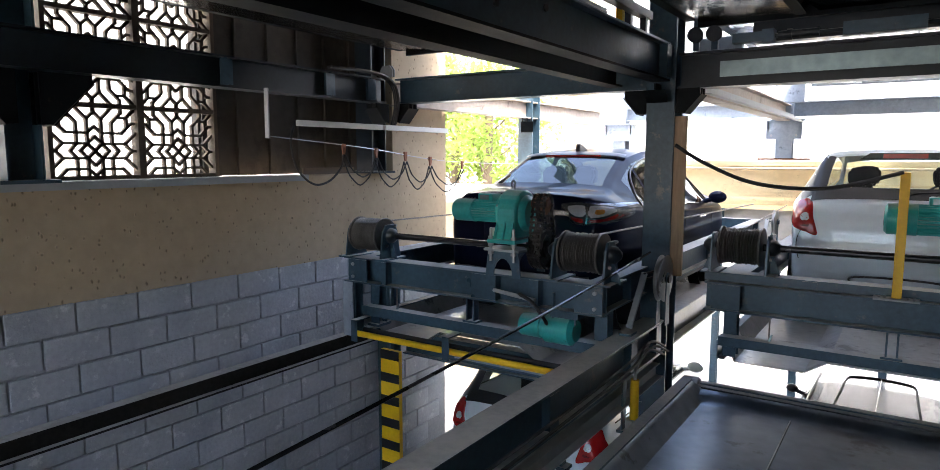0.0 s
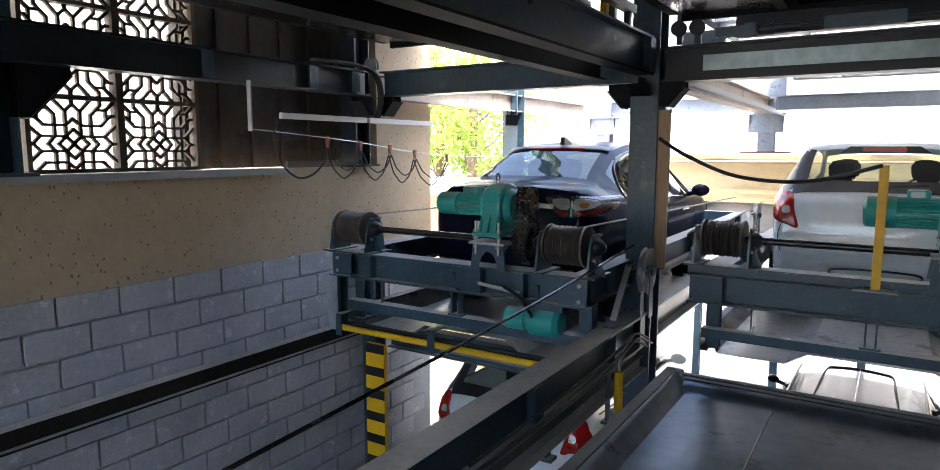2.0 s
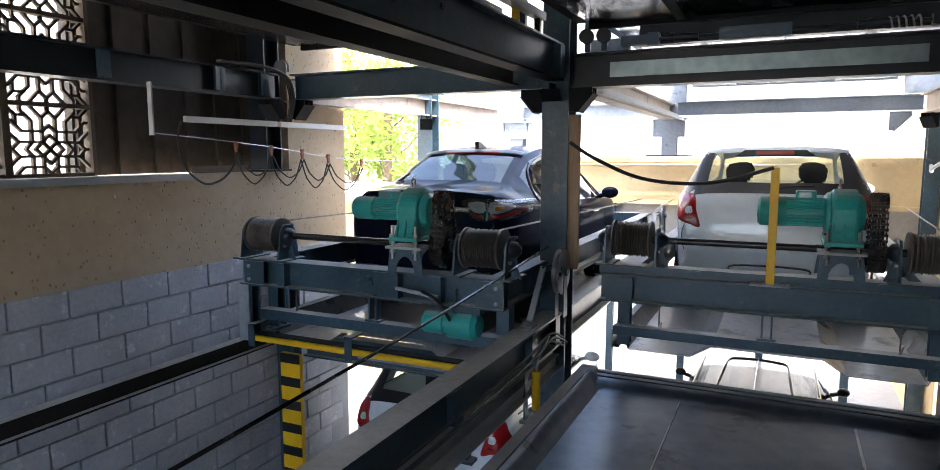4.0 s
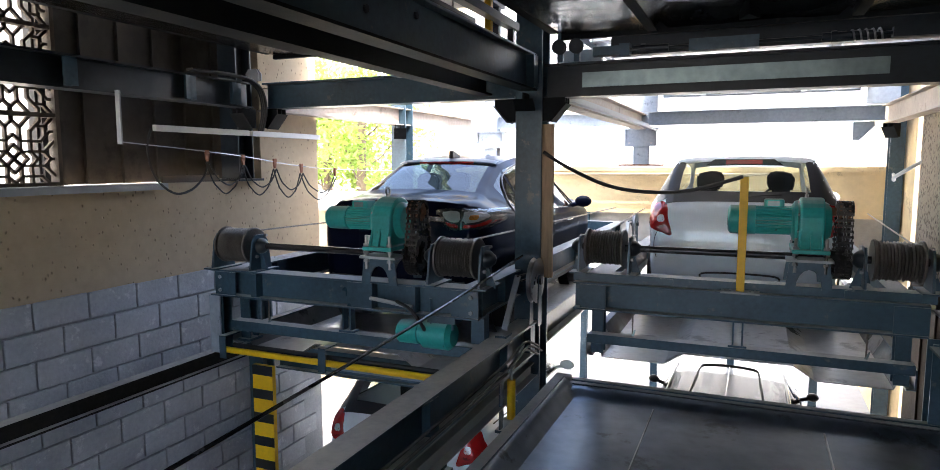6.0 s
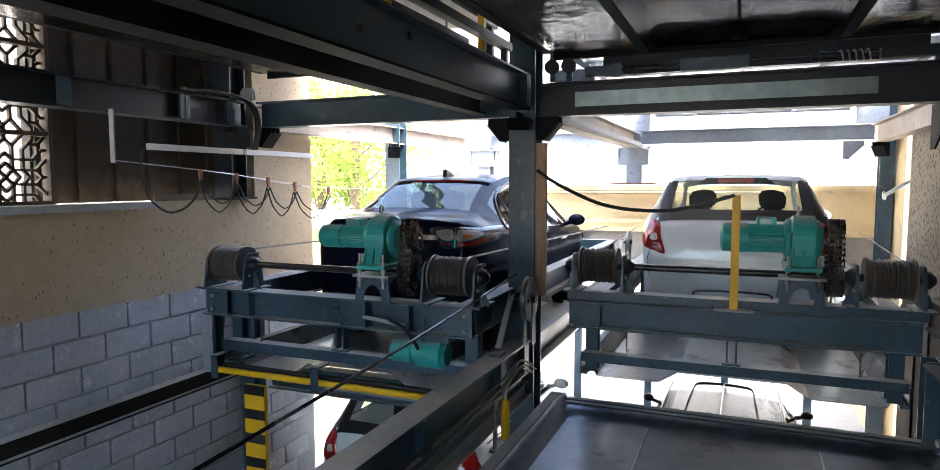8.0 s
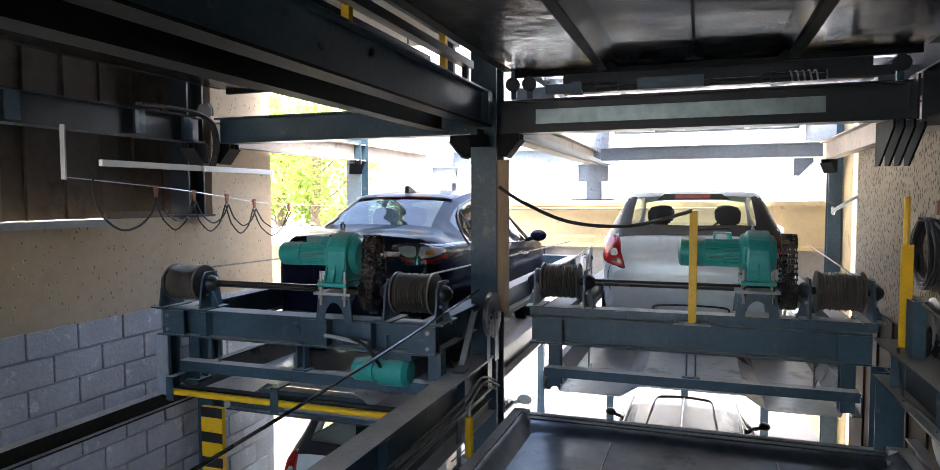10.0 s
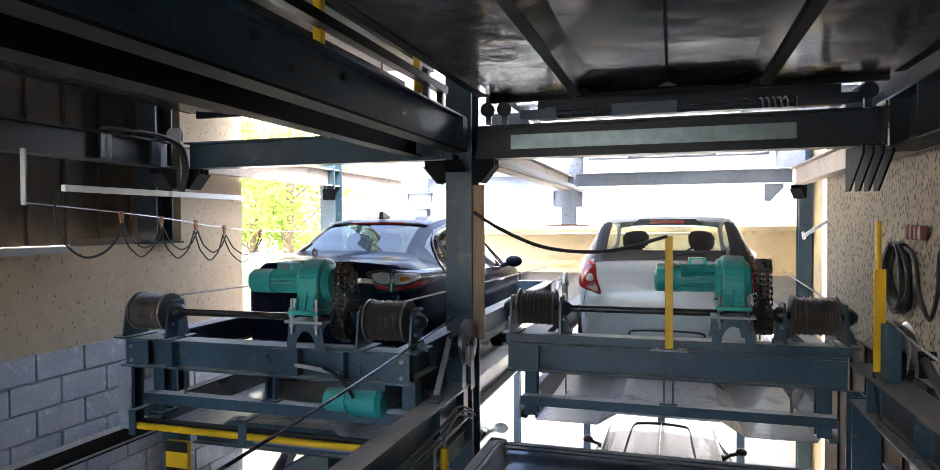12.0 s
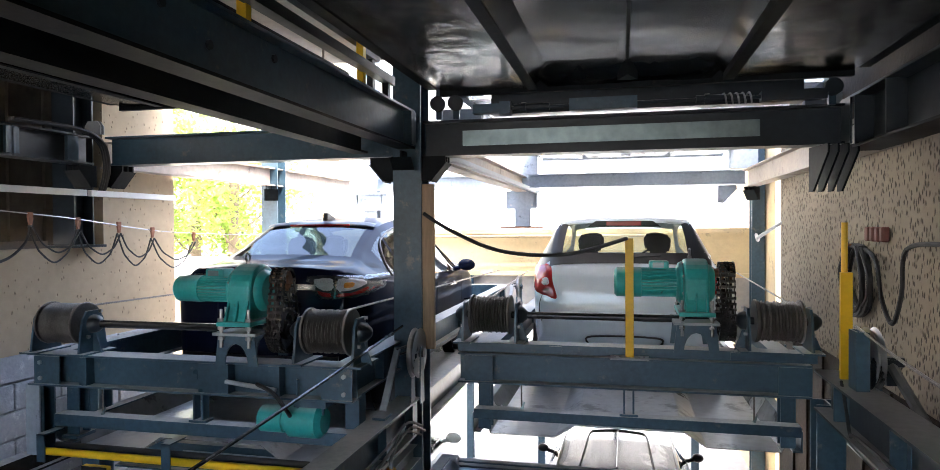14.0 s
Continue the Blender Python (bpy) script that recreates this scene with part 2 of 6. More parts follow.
def tube(bm, points, r, seg=6):
    """A cable or bent bar through points, smoothed."""
    pts = [Vector(p) for p in points]
    fine = []
    for i in range(len(pts) - 1):
        p0, p1, p2, p3 = pts[max(i - 1, 0)], pts[i], pts[i + 1], pts[min(i + 2, len(pts) - 1)]
        for k in range(6):
            t = k / 6
            fine.append(0.5 * ((2 * p1) + (p2 - p0) * t + (2 * p0 - 5 * p1 + 4 * p2 - p3) * t * t + (3 * p1 - p0 - 3 * p2 + p3) * t ** 3))
    fine.append(pts[-1])
    rings = []
    for i, p in enumerate(fine):
        d = (fine[min(i + 1, len(fine) - 1)] - fine[max(i - 1, 0)]).normalized()
        u = d.cross(Vector((0.31, 0.17, 0.93))).normalized()
        w = d.cross(u)
        rings.append([bm.verts.new(p + r * (math.cos(2 * math.pi * k / seg) * u + math.sin(2 * math.pi * k / seg) * w)) for k in range(seg)])
    for a, b in zip(rings, rings[1:]):
        for k in range(seg):
            bm.faces.new([a[k], a[(k + 1) % seg], b[(k + 1) % seg], b[k]])
    bm.faces.new(rings[0][::-1]), bm.faces.new(rings[-1])


def finish(ob, bm, material, smooth=False):
    bmesh.ops.recalc_face_normals(bm, faces=bm.faces)
    me = bpy.data.meshes.new(ob)
    bm.to_mesh(me)
    bm.free()
    me.materials.append(material)
    if smooth:
        me.shade_smooth()
        me.set_sharp_from_angle(angle=radians(38))
    return me


def part(name, bm, material, parent=None, label="", smooth=False):
    """Link a bmesh as one mesh object, under a thing or a part."""
    ob = new(name, finish(name, bm, material, smooth))
    if parent:
        ob.parent = parent
    if label:
        ob["label"] = label
    return ob


def bevelled(ob, width=0.003, segments=1):
    md = ob.modifiers.new("edge", "BEVEL")
    md.width, md.segments, md.limit_method, md.angle_limit = width, segments, "ANGLE", radians(50)
    return ob


def thing(name, label, category, group="", m=None):
    ob = tagged(new(name), label, category, group)
    if m is not None:
        ob.matrix_basis = m
    return ob


B = bmesh.new


# ---- setting ----
def setting(name, bm, material, label, category=""):
    return tagged(part(name, bm, material), label, category or name.split("_")[0], kind="structure")


bm = B()
box(bm, -60, 60, -40, 120, -0.3, 0)
setting("ground", bm, GROUND, "pale sunlit concrete ground under the parking frame", "ground")

# left boundary wall: painted blocks below, cream plaster above, pierced windows, dark cladding, stucco pier
WX = -4.3
bm = B()
box(bm, WX - 0.25, WX, -4.0, 5.94, 2.69, 3.44)
setting("wall_left", bm, PLASTER, "stained cream plaster band of the boundary wall", "wall")
bm = B()
box(bm, WX - 0.25, WX - 0.02, -4.0, 5.94, 0, 2.69)
wall_blocks = setting("wall_left_base", bm, MORTAR, "grey painted hollow block wall with open joints", "wall")
bm = B()
box(bm, WX - 0.45, WX, 5.05, 5.94, 3.44, 7.4)
setting("wall_left_pier", bm, PLASTER, "pitted cream stucco pier at the wall's end", "wall")
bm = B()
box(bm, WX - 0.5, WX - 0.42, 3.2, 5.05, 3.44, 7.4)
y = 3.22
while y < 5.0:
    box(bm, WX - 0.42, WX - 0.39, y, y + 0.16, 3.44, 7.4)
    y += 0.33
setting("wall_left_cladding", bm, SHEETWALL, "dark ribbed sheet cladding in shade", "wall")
bm = B()
box(bm, WX - 0.45, WX, -4.0, 5.05, 4.95, 7.4)
setting("wall_left_upper", bm, CREAM, "plain plaster wall over the pierced windows", "wall")

# right wall, end wall, and an added slab out of view overhead
bm = B()
box(bm, 1.62, 1.9, -4.0, 8.35, 0, 7.4)
setting("wall_right", bm, STUCCO, "cream stucco wall with chiselled pits", "wall")
# unseen back wall; its opening is cut to shape light from behind
bm = B()
box(bm, -4.75, 1.9, -4.3, -4.0, 5.2, 7.4)
box(bm, -4.75, -4.3, -4.3, -4.0, 0, 5.2)
box(bm, 0.3, 1.9, -4.3, -4.0, 0, 5.2)
box(bm, -4.3, 0.3, -4.3, -4.0, 4.95, 5.2)
box(bm, -4.3, 0.3, -4.3, -4.0, 0, 1.9)
setting("wall_back", bm, CREAM, "unseen plaster wall, its opening sized to shape the fill light", "wall")
# unseen slab, its height and far edge set to limit skylight
bm = B()
box(bm, -4.75, 1.9, -4.3, 5.7, 5.0, 5.2)
setting("ceiling", bm, CONCRETE, "unseen concrete slab added to hold back skylight", "ceiling")
# far parapet: a yellow band on a grey panelled strip, open to the daylight below
bm = B()
box(bm, -4.95, 4.0, 10.3, 10.5, 2.86, 3.50)
box(bm, -5.0, 4.0, 10.22, 10.56, 3.47, 3.54)
box(bm, -4.97, 4.0, 10.26, 10.5, 2.84, 2.90)
setting("wall_far", bm, YELLOWWALL, "yellow painted parapet wall in daylight", "wall")
bm = B()
box(bm, -4.95, 4.0, 10.38, 10.5, 2.2, 2.84)
setting("wall_far_base", bm, CONCRETE, "grey panelled strip under the parapet", "wall")
for k in range(8):
    bm = B()
    prism(bm, moved(i_outline(0.1, 0.1, 0.01, 0.01), -4.6 + k * 1.1, 10.32), 0, 2.86, "z")
    tagged(part("parapet_post", bm, STEEL), "short steel post under the parapet", "post", "parapet posts")
bm = B()
tube(bm, [(-4.9, 10.2, 3.44), (-2.5, 10.2, 3.43), (0.5, 10.2, 3.44)], 0.02, 8)
tagged(part("wall_pipe", bm, CREAM), "painted pipe along the parapet", "pipe")


# ---- steel frame ----
def girder(name, label, axis, a, b, u, z0, z1, width, material=STEEL, group="steel girders", web=0.012, under=None):
    """An I girder along an axis, centred at u across, from z0 to z1: web and two flanges."""
    th = thing(name, label, "girder", group)
    for piece, half, lo, hi in (("bottom_flange", width / 2, z0, z0 + 0.014), ("web", web / 2, z0 + 0.014, z1 - 0.014), ("top_flange", width / 2, z1 - 0.014, z1)):
        bm = B()
        if axis == "y":
            box(bm, u - half, u + half, a, b, lo, hi)
        else:
            box(bm, a, b, u - half, u + half, lo, hi)
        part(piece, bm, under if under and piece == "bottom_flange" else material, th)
    return th


def column(x, y, z0, z1, size=0.2, material=STEEL, label="blue-grey painted steel column of the parking frame"):
    th = thing("steel_column", label, "column", "steel columns", pose(x, y, 0))
    bm = B()
    prism(bm, i_outline(size, size, 0.014, 0.01), z0, z1, "z")
    part("shaft", bm, material, th)
    bm = B()
    box(bm, -0.16, 0.16, -0.16, 0.16, z0, z0 + 0.02)
    part("base_plate", bm, material, th)
    return th


main_column = column(-1.535, 4.81, 0, 7.4)
bm = B()
box(bm, 0.103, 0.185, -0.085, -0.055, 2.75, 3.88)
part("batten", bm, TIMBER, main_column, "brown timber batten tied to the column")
# darker steel carries the shade beside the cladding
column(-4.36, 4.81, 3.44, 7.4, 0.2, DARK)
column(-4.2, 4.85, 0, 2.66, 0.16)
column(-1.5, 9.85, 3.56, 7.4, 0.2, PALE_DAYLIT)
column(-3.8, 9.85, 3.56, 7.4, 0.2, PALE_DAYLIT)
column(-4.12, 7.5, 2.0, 7.4)
column(1.6, 9.6, 0, 7.4, 0.16)
column(1.13, 4.80, 0, 2.5, 0.16)
column(-4.38, 1.78, 3.44, 4.95, 0.2)

# portal cross beams
girder("cross_beam", "steel cross beam joining the frame columns", "x", -3.98, -1.65, 4.8, 4.075, 4.295, 0.16)
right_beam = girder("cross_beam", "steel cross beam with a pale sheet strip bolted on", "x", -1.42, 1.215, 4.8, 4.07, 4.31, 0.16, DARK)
bm = B()
box(bm, -1.137, 0.725, 4.70, 4.706, 4.13, 4.232)
part("strip", bm, GALV, right_beam, "bare galvanised sheet strip")
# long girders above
# bottom flanges get the near-black steel as painted-in shade
main_girder = girder("long_girder", "long steel girder running through the frame overhead", "y", -4, 4.7, -1.53, 4.12, 4.38, 0.12, under=SHADED)
girder("long_girder", "inner steel girder beside the overhead one", "y", -4, 4.7, -1.87, 4.10, 4.30, 0.11, SHADED)
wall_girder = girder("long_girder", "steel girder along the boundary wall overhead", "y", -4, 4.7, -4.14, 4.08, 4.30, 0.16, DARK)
right_girder = girder("long_girder", "stiffened steel girder along the stucco wall overhead", "y", -4, 4.88, 1.33, 4.04, 4.35, 0.22, DARK, under=SHADED)
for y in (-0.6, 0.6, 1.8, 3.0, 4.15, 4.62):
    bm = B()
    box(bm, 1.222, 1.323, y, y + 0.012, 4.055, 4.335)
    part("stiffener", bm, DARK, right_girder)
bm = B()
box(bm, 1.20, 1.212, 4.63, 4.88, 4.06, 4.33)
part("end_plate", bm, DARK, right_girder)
bm = B()
prism(bm, [(1.30, 4.56), (1.40, 4.56), (1.40, 4.57), (1.31, 4.57), (1.31, 4.64), (1.30, 4.64)], -4, 4.7, "y")
tagged(part("guide_angle", bm, DARK), "dark steel guide angle above the wall girder", "angle")
# added sheet: darkens the wall above the girder in place of shade
bm = B()
box(bm, 1.47, 1.482, -4, 6.4, 4.28, 4.98)
tagged(part("side_sheet", bm, BROWN), "dark brown sheet added as shade behind the wall girder", "sheet")
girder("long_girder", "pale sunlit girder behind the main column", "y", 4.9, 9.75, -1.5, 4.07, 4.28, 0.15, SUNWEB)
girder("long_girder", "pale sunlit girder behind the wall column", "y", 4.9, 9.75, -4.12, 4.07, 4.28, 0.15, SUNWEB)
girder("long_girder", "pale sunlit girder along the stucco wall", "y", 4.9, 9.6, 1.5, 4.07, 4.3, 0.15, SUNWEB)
girder("cross_beam", "grey far cross beam against the daylight", "x", -3.7, -1.6, 9.85, 4.13, 4.32, 0.15, PALE_DAYLIT)
girder("cross_beam", "grey far cross beam against the daylight", "x", -1.4, 1.5, 9.85, 4.13, 4.32, 0.15, PALE_DAYLIT)
# added sheet: covers the lit stucco to imitate shade below the rail
th = thing("wall_sheet", "dark brown ribbed sheet added as shade below the wall rail", "sheet", "")
bm = B()
box(bm, 1.595, 1.607, -4, 8.3, 0.0, 2.5)
part("sheet", bm, BROWN, th)
for k in range(24):
    bm = B()
    box(bm, 1.575, 1.593, -3.9 + k * 0.5, -3.86 + k * 0.5, 0.0, 2.5)
    part("rib", bm, BROWN, th)
for z in (2.28, 1.98):
    bm = B()
    prism(bm, moved(c_outline(0.07, 0.12, -1), 1.3, z), -3.5, 4.9, "y")
    tagged(part("lower_rail", bm, DARK), "dark channel rail below the wall girder", "rail", "lower wall rails")
# pale guide angles under the sunlit girder behind the column
for x, z in ((-1.36, 4.10), (-1.27, 4.045)):
    bm = B()
    prism(bm, [(x - 0.025, z), (x + 0.025, z), (x + 0.025, z + 0.005), (x - 0.02, z + 0.005), (x - 0.02, z + 0.045), (x - 0.025, z + 0.045)], 4.95, 9.7, "y")
    tagged(part("guide_angle", bm, GREY), "pale guide angle beside the sunlit girder", "angle", "guide angles")
# rails below
rail = girder("rail_girder", "dusty fixed rail girder beside the pallets", "y", -3.5, 4.72, -1.53, 2.18, 2.42, 0.16)
girder("rail_girder", "dusty fixed rail girder beside the pallets", "y", 4.9, 10.2, -1.53, 2.18, 2.42, 0.16)
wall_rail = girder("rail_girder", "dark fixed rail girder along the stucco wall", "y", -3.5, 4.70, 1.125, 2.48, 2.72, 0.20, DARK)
girder("rail_girder", "dusty brown rail girder along the block wall", "y", -3.5, 10.2, -4.0, 1.95, 2.08, 0.10, GRIME)


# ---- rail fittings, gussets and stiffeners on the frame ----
def gusset(x, y, z, dx, dy, label="triangular black steel gusset under the beam joint", size=0.165, plates=3, material=SHADED, closed=True):
    """A knee bracket of spaced triangular plates, reaching out by the unit way (dx, dy)."""
    th = thing("gusset", label, "bracket", "beam gussets", pose(x, y, z, 0, 0, math.degrees(math.atan2(dy, dx))))
    for k in range(plates):
        bm = B()
        o = (k - (plates - 1) / 2) * 0.055
        prism(bm, [(0, 0), (size, 0), (size, -0.05), (0.06, -size), (0, -size)], o - 0.006, o + 0.006, "y")
        part("plate", bm, material, th)
    if not closed:
        return th
    bm = B()
    prism(bm, [(size, -0.05), (size + 0.012, -0.045), (0.066, -size - 0.008), (0.06, -size)], -0.075, 0.075, "y")
    part("edge_plate", bm, material, th)
    return th


gusset(-1.43, 4.78, 4.07, 1, 0)
gusset(-1.64, 4.78, 4.07, -1, 0)
gusset(-1.535, 4.70, 4.10, 0, -1, size=0.12, plates=1)
gusset(-3.99, 4.78, 4.07, 1, 0)
gusset(-4.1, 4.70, 4.07, 0, -1)
gusset(1.12, 4.85, 4.06, 0.12, -0.99, "large black knee bracket under the overhead girder", 0.27, 4, closed=False)
gusset(-4.25, 1.72, 4.08, 0, -1, "large dark knee bracket under the wall girder", 0.3, 3)
gusset(-4.25, 1.84, 4.08, 0, 1, "large dark knee bracket under the wall girder", 0.3, 3)
gusset(-4.1, 7.4, 4.07, 0.5, -0.86)
gusset(1.56, 9.5, 4.07, -0.6, -0.8)
gusset(1.15, 9.85, 4.12, 1, 0, "pale sheet gusset under the far beam", 0.24, 1, PALE_DAYLIT)

# splice brackets on the far columns
for x in (-1.5, -3.8):
    th = thing("column_splice", "bolted splice bracket on a far column", "bracket", "column splices", pose(x, 9.85, 3.95))
    bm = B()
    box(bm, -0.22, 0.22, -0.13, -0.115, -0.12, 0.12)
    part("plate", bm, PALE_DAYLIT, th)
    for dx in (-0.19, 0.19):
        bm = B()
        prism(bm, [(-0.13, 0.12), (0.1, 0.12), (0.1, -0.1), (-0.13, -0.02)], dx - 0.008, dx + 0.008, "x")
        part("rib", bm, PALE_DAYLIT, th)
        bm = B()
        rod(bm, (dx * 0.8, -0.14, -0.07), (dx * 0.8, -0.13, -0.07), 0.016, 6)
        part("bolt", bm, SHAFT, th)
    bm = B()
    box(bm, -0.25, 0.25, -0.15, 0.15, 0.12, 0.14)
    part("cap_plate", bm, PALE_DAYLIT, th)
    bm = B()
    box(bm, -0.3, 0.3, -0.2, 0.2, -0.395, -0.37)
    part("base_plate", bm, RUST, th)

# web stiffeners and splice plates on long girders
def stiffeners(parent, x, z0, z1, ys, w=0.07):
    for y in ys:
        bm = B()
        box(bm, x, x + w, y - 0.006, y + 0.006, z0 + 0.014, z1 - 0.014)
        box(bm, x + w - 0.004, x + w, y - 0.05, y + 0.05, z0 + 0.02, z1 - 0.02)
        part("stiffener", bm, STEEL, parent)


stiffeners(rail, -1.523, 2.18, 2.42, (1.5, 2.95, 4.1, 4.6))
stiffeners(main_girder, -1.523, 4.12, 4.38, (4.62,))
stiffeners(wall_girder, -4.13, 4.08, 4.30, (3.0, 4.0, 4.5))
stiffeners(wall_rail, 1.05, 2.48, 2.72, (4.4, 3.6, 2.6), 0.07)

# sheave with its stay, at the column and on the wall rail
def sheave(x, y, z, stay_x, label, base):
    drop = base - z
    th = thing("rope_sheave", label, "pulley", "rope sheaves", pose(x, y, z))
    bm = B()
    lathe(bm, [(-0.02, 0.15), (-0.02, 0.165), (-0.004, 0.145), (0.004, 0.145), (0.02, 0.165), (0.02, 0.15)], (0, 0, 0), "x", 36)
    part("wheel", bm, SHAFT, th, smooth=True)
    bm = B()
    lathe(bm, [(-0.05, 0.0), (-0.05, 0.03), (0.05, 0.03), (0.05, 0.0)], (0, 0, 0), "x", 12)
    part("hub", bm, DARK, th)
    for s in (-1, 1):
        bm = B()
        prism(bm, [(-0.045, drop), (0.045, drop), (0.03, 0.02), (0.015, 0.045), (-0.015, 0.045), (-0.03, 0.02)], s * 0.032 - 0.004, s * 0.032 + 0.005, "x")
        part("cheek", bm, STEEL, th)
    if stay_x < 0.1:
        bm = B()
        m = Matrix.Translation((stay_x, -0.12, 0.02)) @ Matrix.Rotation(radians(-40), 4, "X")
        box(bm, -0.02, 0.02, -0.01, 0.01, (drop + 0.02) / math.cos(radians(40)), 0.03, m)
        part("stay", bm, GREY, th)
        bm = B()
        foot = -0.12 + drop * math.tan(radians(40))
        box(bm, stay_x - 0.04, stay_x + 0.04, foot - 0.06, foot + 0.06, drop, drop + 0.015)
        part("stay_foot", bm, STEEL, th)
        for k in (-0.02, 0.02):
            bm = B()
            rod(bm, (stay_x, -0.12, 0.02 + k), (0, -0.02, 0.05 + k), 0.008, 6)
            part("link", bm, DARK, th)
    return th


sheave(-1.43, 4.58, 2.75, -0.10, "grooved steel rope sheave with a flat stay on the rail girder", 2.42)
wall_sheave = sheave(1.19, 4.25, 2.88, 0.17, "grooved steel rope sheave in a channel housing by the stucco wall", 2.72)
bm = B()
prism(bm, moved(c_outline(0.065, 0.12, 1), -0.068, -0.03), -0.16, 0.15, "z")
part("housing", bm, STEEL, wall_sheave)
bm = B()
box(bm, 0.10, 0.16, 0.08, 0.14, -0.16, -0.02)
part("stay_post", bm, DARK, wall_sheave)
bm = B()
rod(bm, (0.13, 0.11, -0.05), (0.13, -0.40, -0.28), 0.026, 6)
part("stay", bm, DARK, wall_sheave)
bm = B()
rod(bm, (0.07, 0.11, -0.035), (0.19, 0.11, -0.035), 0.03, 10)
part("pin", bm, DARK, wall_sheave)
bm = B()
box(bm, -0.02, 0.20, -0.48, -0.34, -0.30, -0.27)
part("stay_foot", bm, DARK, wall_sheave)
sheave(-1.49, 9.4, 2.75, -0.08, "far rope sheave on the rail girder's end", 2.42)

bm = B()
tube(bm, [(-1.52, 4.55, 2.93), (-1.51, 3.2, 2.83), (-1.49, 1.8, 2.76), (-1.47, -1.5, 2.62)], 0.008, 6)
tagged(part("wire_rope", bm, OILED), "greased black wire rope stretched from the sheave", "rope")
bm = B()
tube(bm, [(1.13, 4.3, 3.04), (1.15, 3.0, 2.92), (1.18, -1, 2.8)], 0.008, 6)
tagged(part("wire_rope", bm, ROPE), "wire rope along the stucco wall", "rope")
for x0, y0, x1 in ((-1.0, 4.9, -1.35), (0.95, 4.9, 1.3), (-3.55, 4.0, -3.7), (-1.75, 4.0, -1.75)):
    bm = B()
    tube(bm, [(x0, y0, 3.08), (x1, 9.3, 2.98)], 0.007, 5)
    tagged(part("wire_rope", bm, ROPE), "taut wire rope running back from a winch drum", "rope", "winch ropes")

# short yellow rods standing on grey cups below the rail girder
for x, y, z in ((-1.40, 3.98, 2.0), (-1.67, 3.3, 2.0), (-1.70, 5.4, 2.0)):
    th = thing("guide_rod", "short yellow guide rod in a grey cup below the rail", "rod", "yellow guide rods", pose(x, y, z - 0.1))
    bm = B()
    rod(bm, (0, 0, 0.02), (0, 0, 0.29), 0.028, 14)
    part("rod", bm, YELLOW, th, smooth=True)
    bm = B()
    lathe(bm, [(-0.05, 0.05), (0.0, 0.055), (0.03, 0.05), (0.03, 0.03)], (0, 0, 0), "z", 16)
    part("cup", bm, GREY, th)
    bm = B()
    box(bm, -0.1, 0.14, -0.04, 0.04, -0.07, -0.05)
    side = 0.1 if x < -1.53 else -0.07
    box(bm, side - 0.006, side + 0.006, -0.03, 0.03, -0.07, 2.18 - z + 0.1)
    part("bracket", bm, STEEL, th)
    bm = B()
    tube(bm, [(0, 0, 0.29), (0.0, 0.02, 0.36), (0.0, 0.14, 0.42), (-0.02, 0.3, 0.45)], 0.012, 6)
    part("conduit", bm, GREY, th)
# small angle runners under the rail
for x, z in ((-1.50, 2.09), (-1.475, 2.0)):
    bm = B()
    prism(bm, [(x - 0.03, z), (x + 0.03, z), (x + 0.03, z + 0.006), (x - 0.024, z + 0.006), (x - 0.024, z + 0.06), (x - 0.03, z + 0.06)], -3, 4.7, "y")
    tagged(part("angle_runner", bm, GREY), "thin dusty angle runner below the rail girder", "angle", "angle runners")


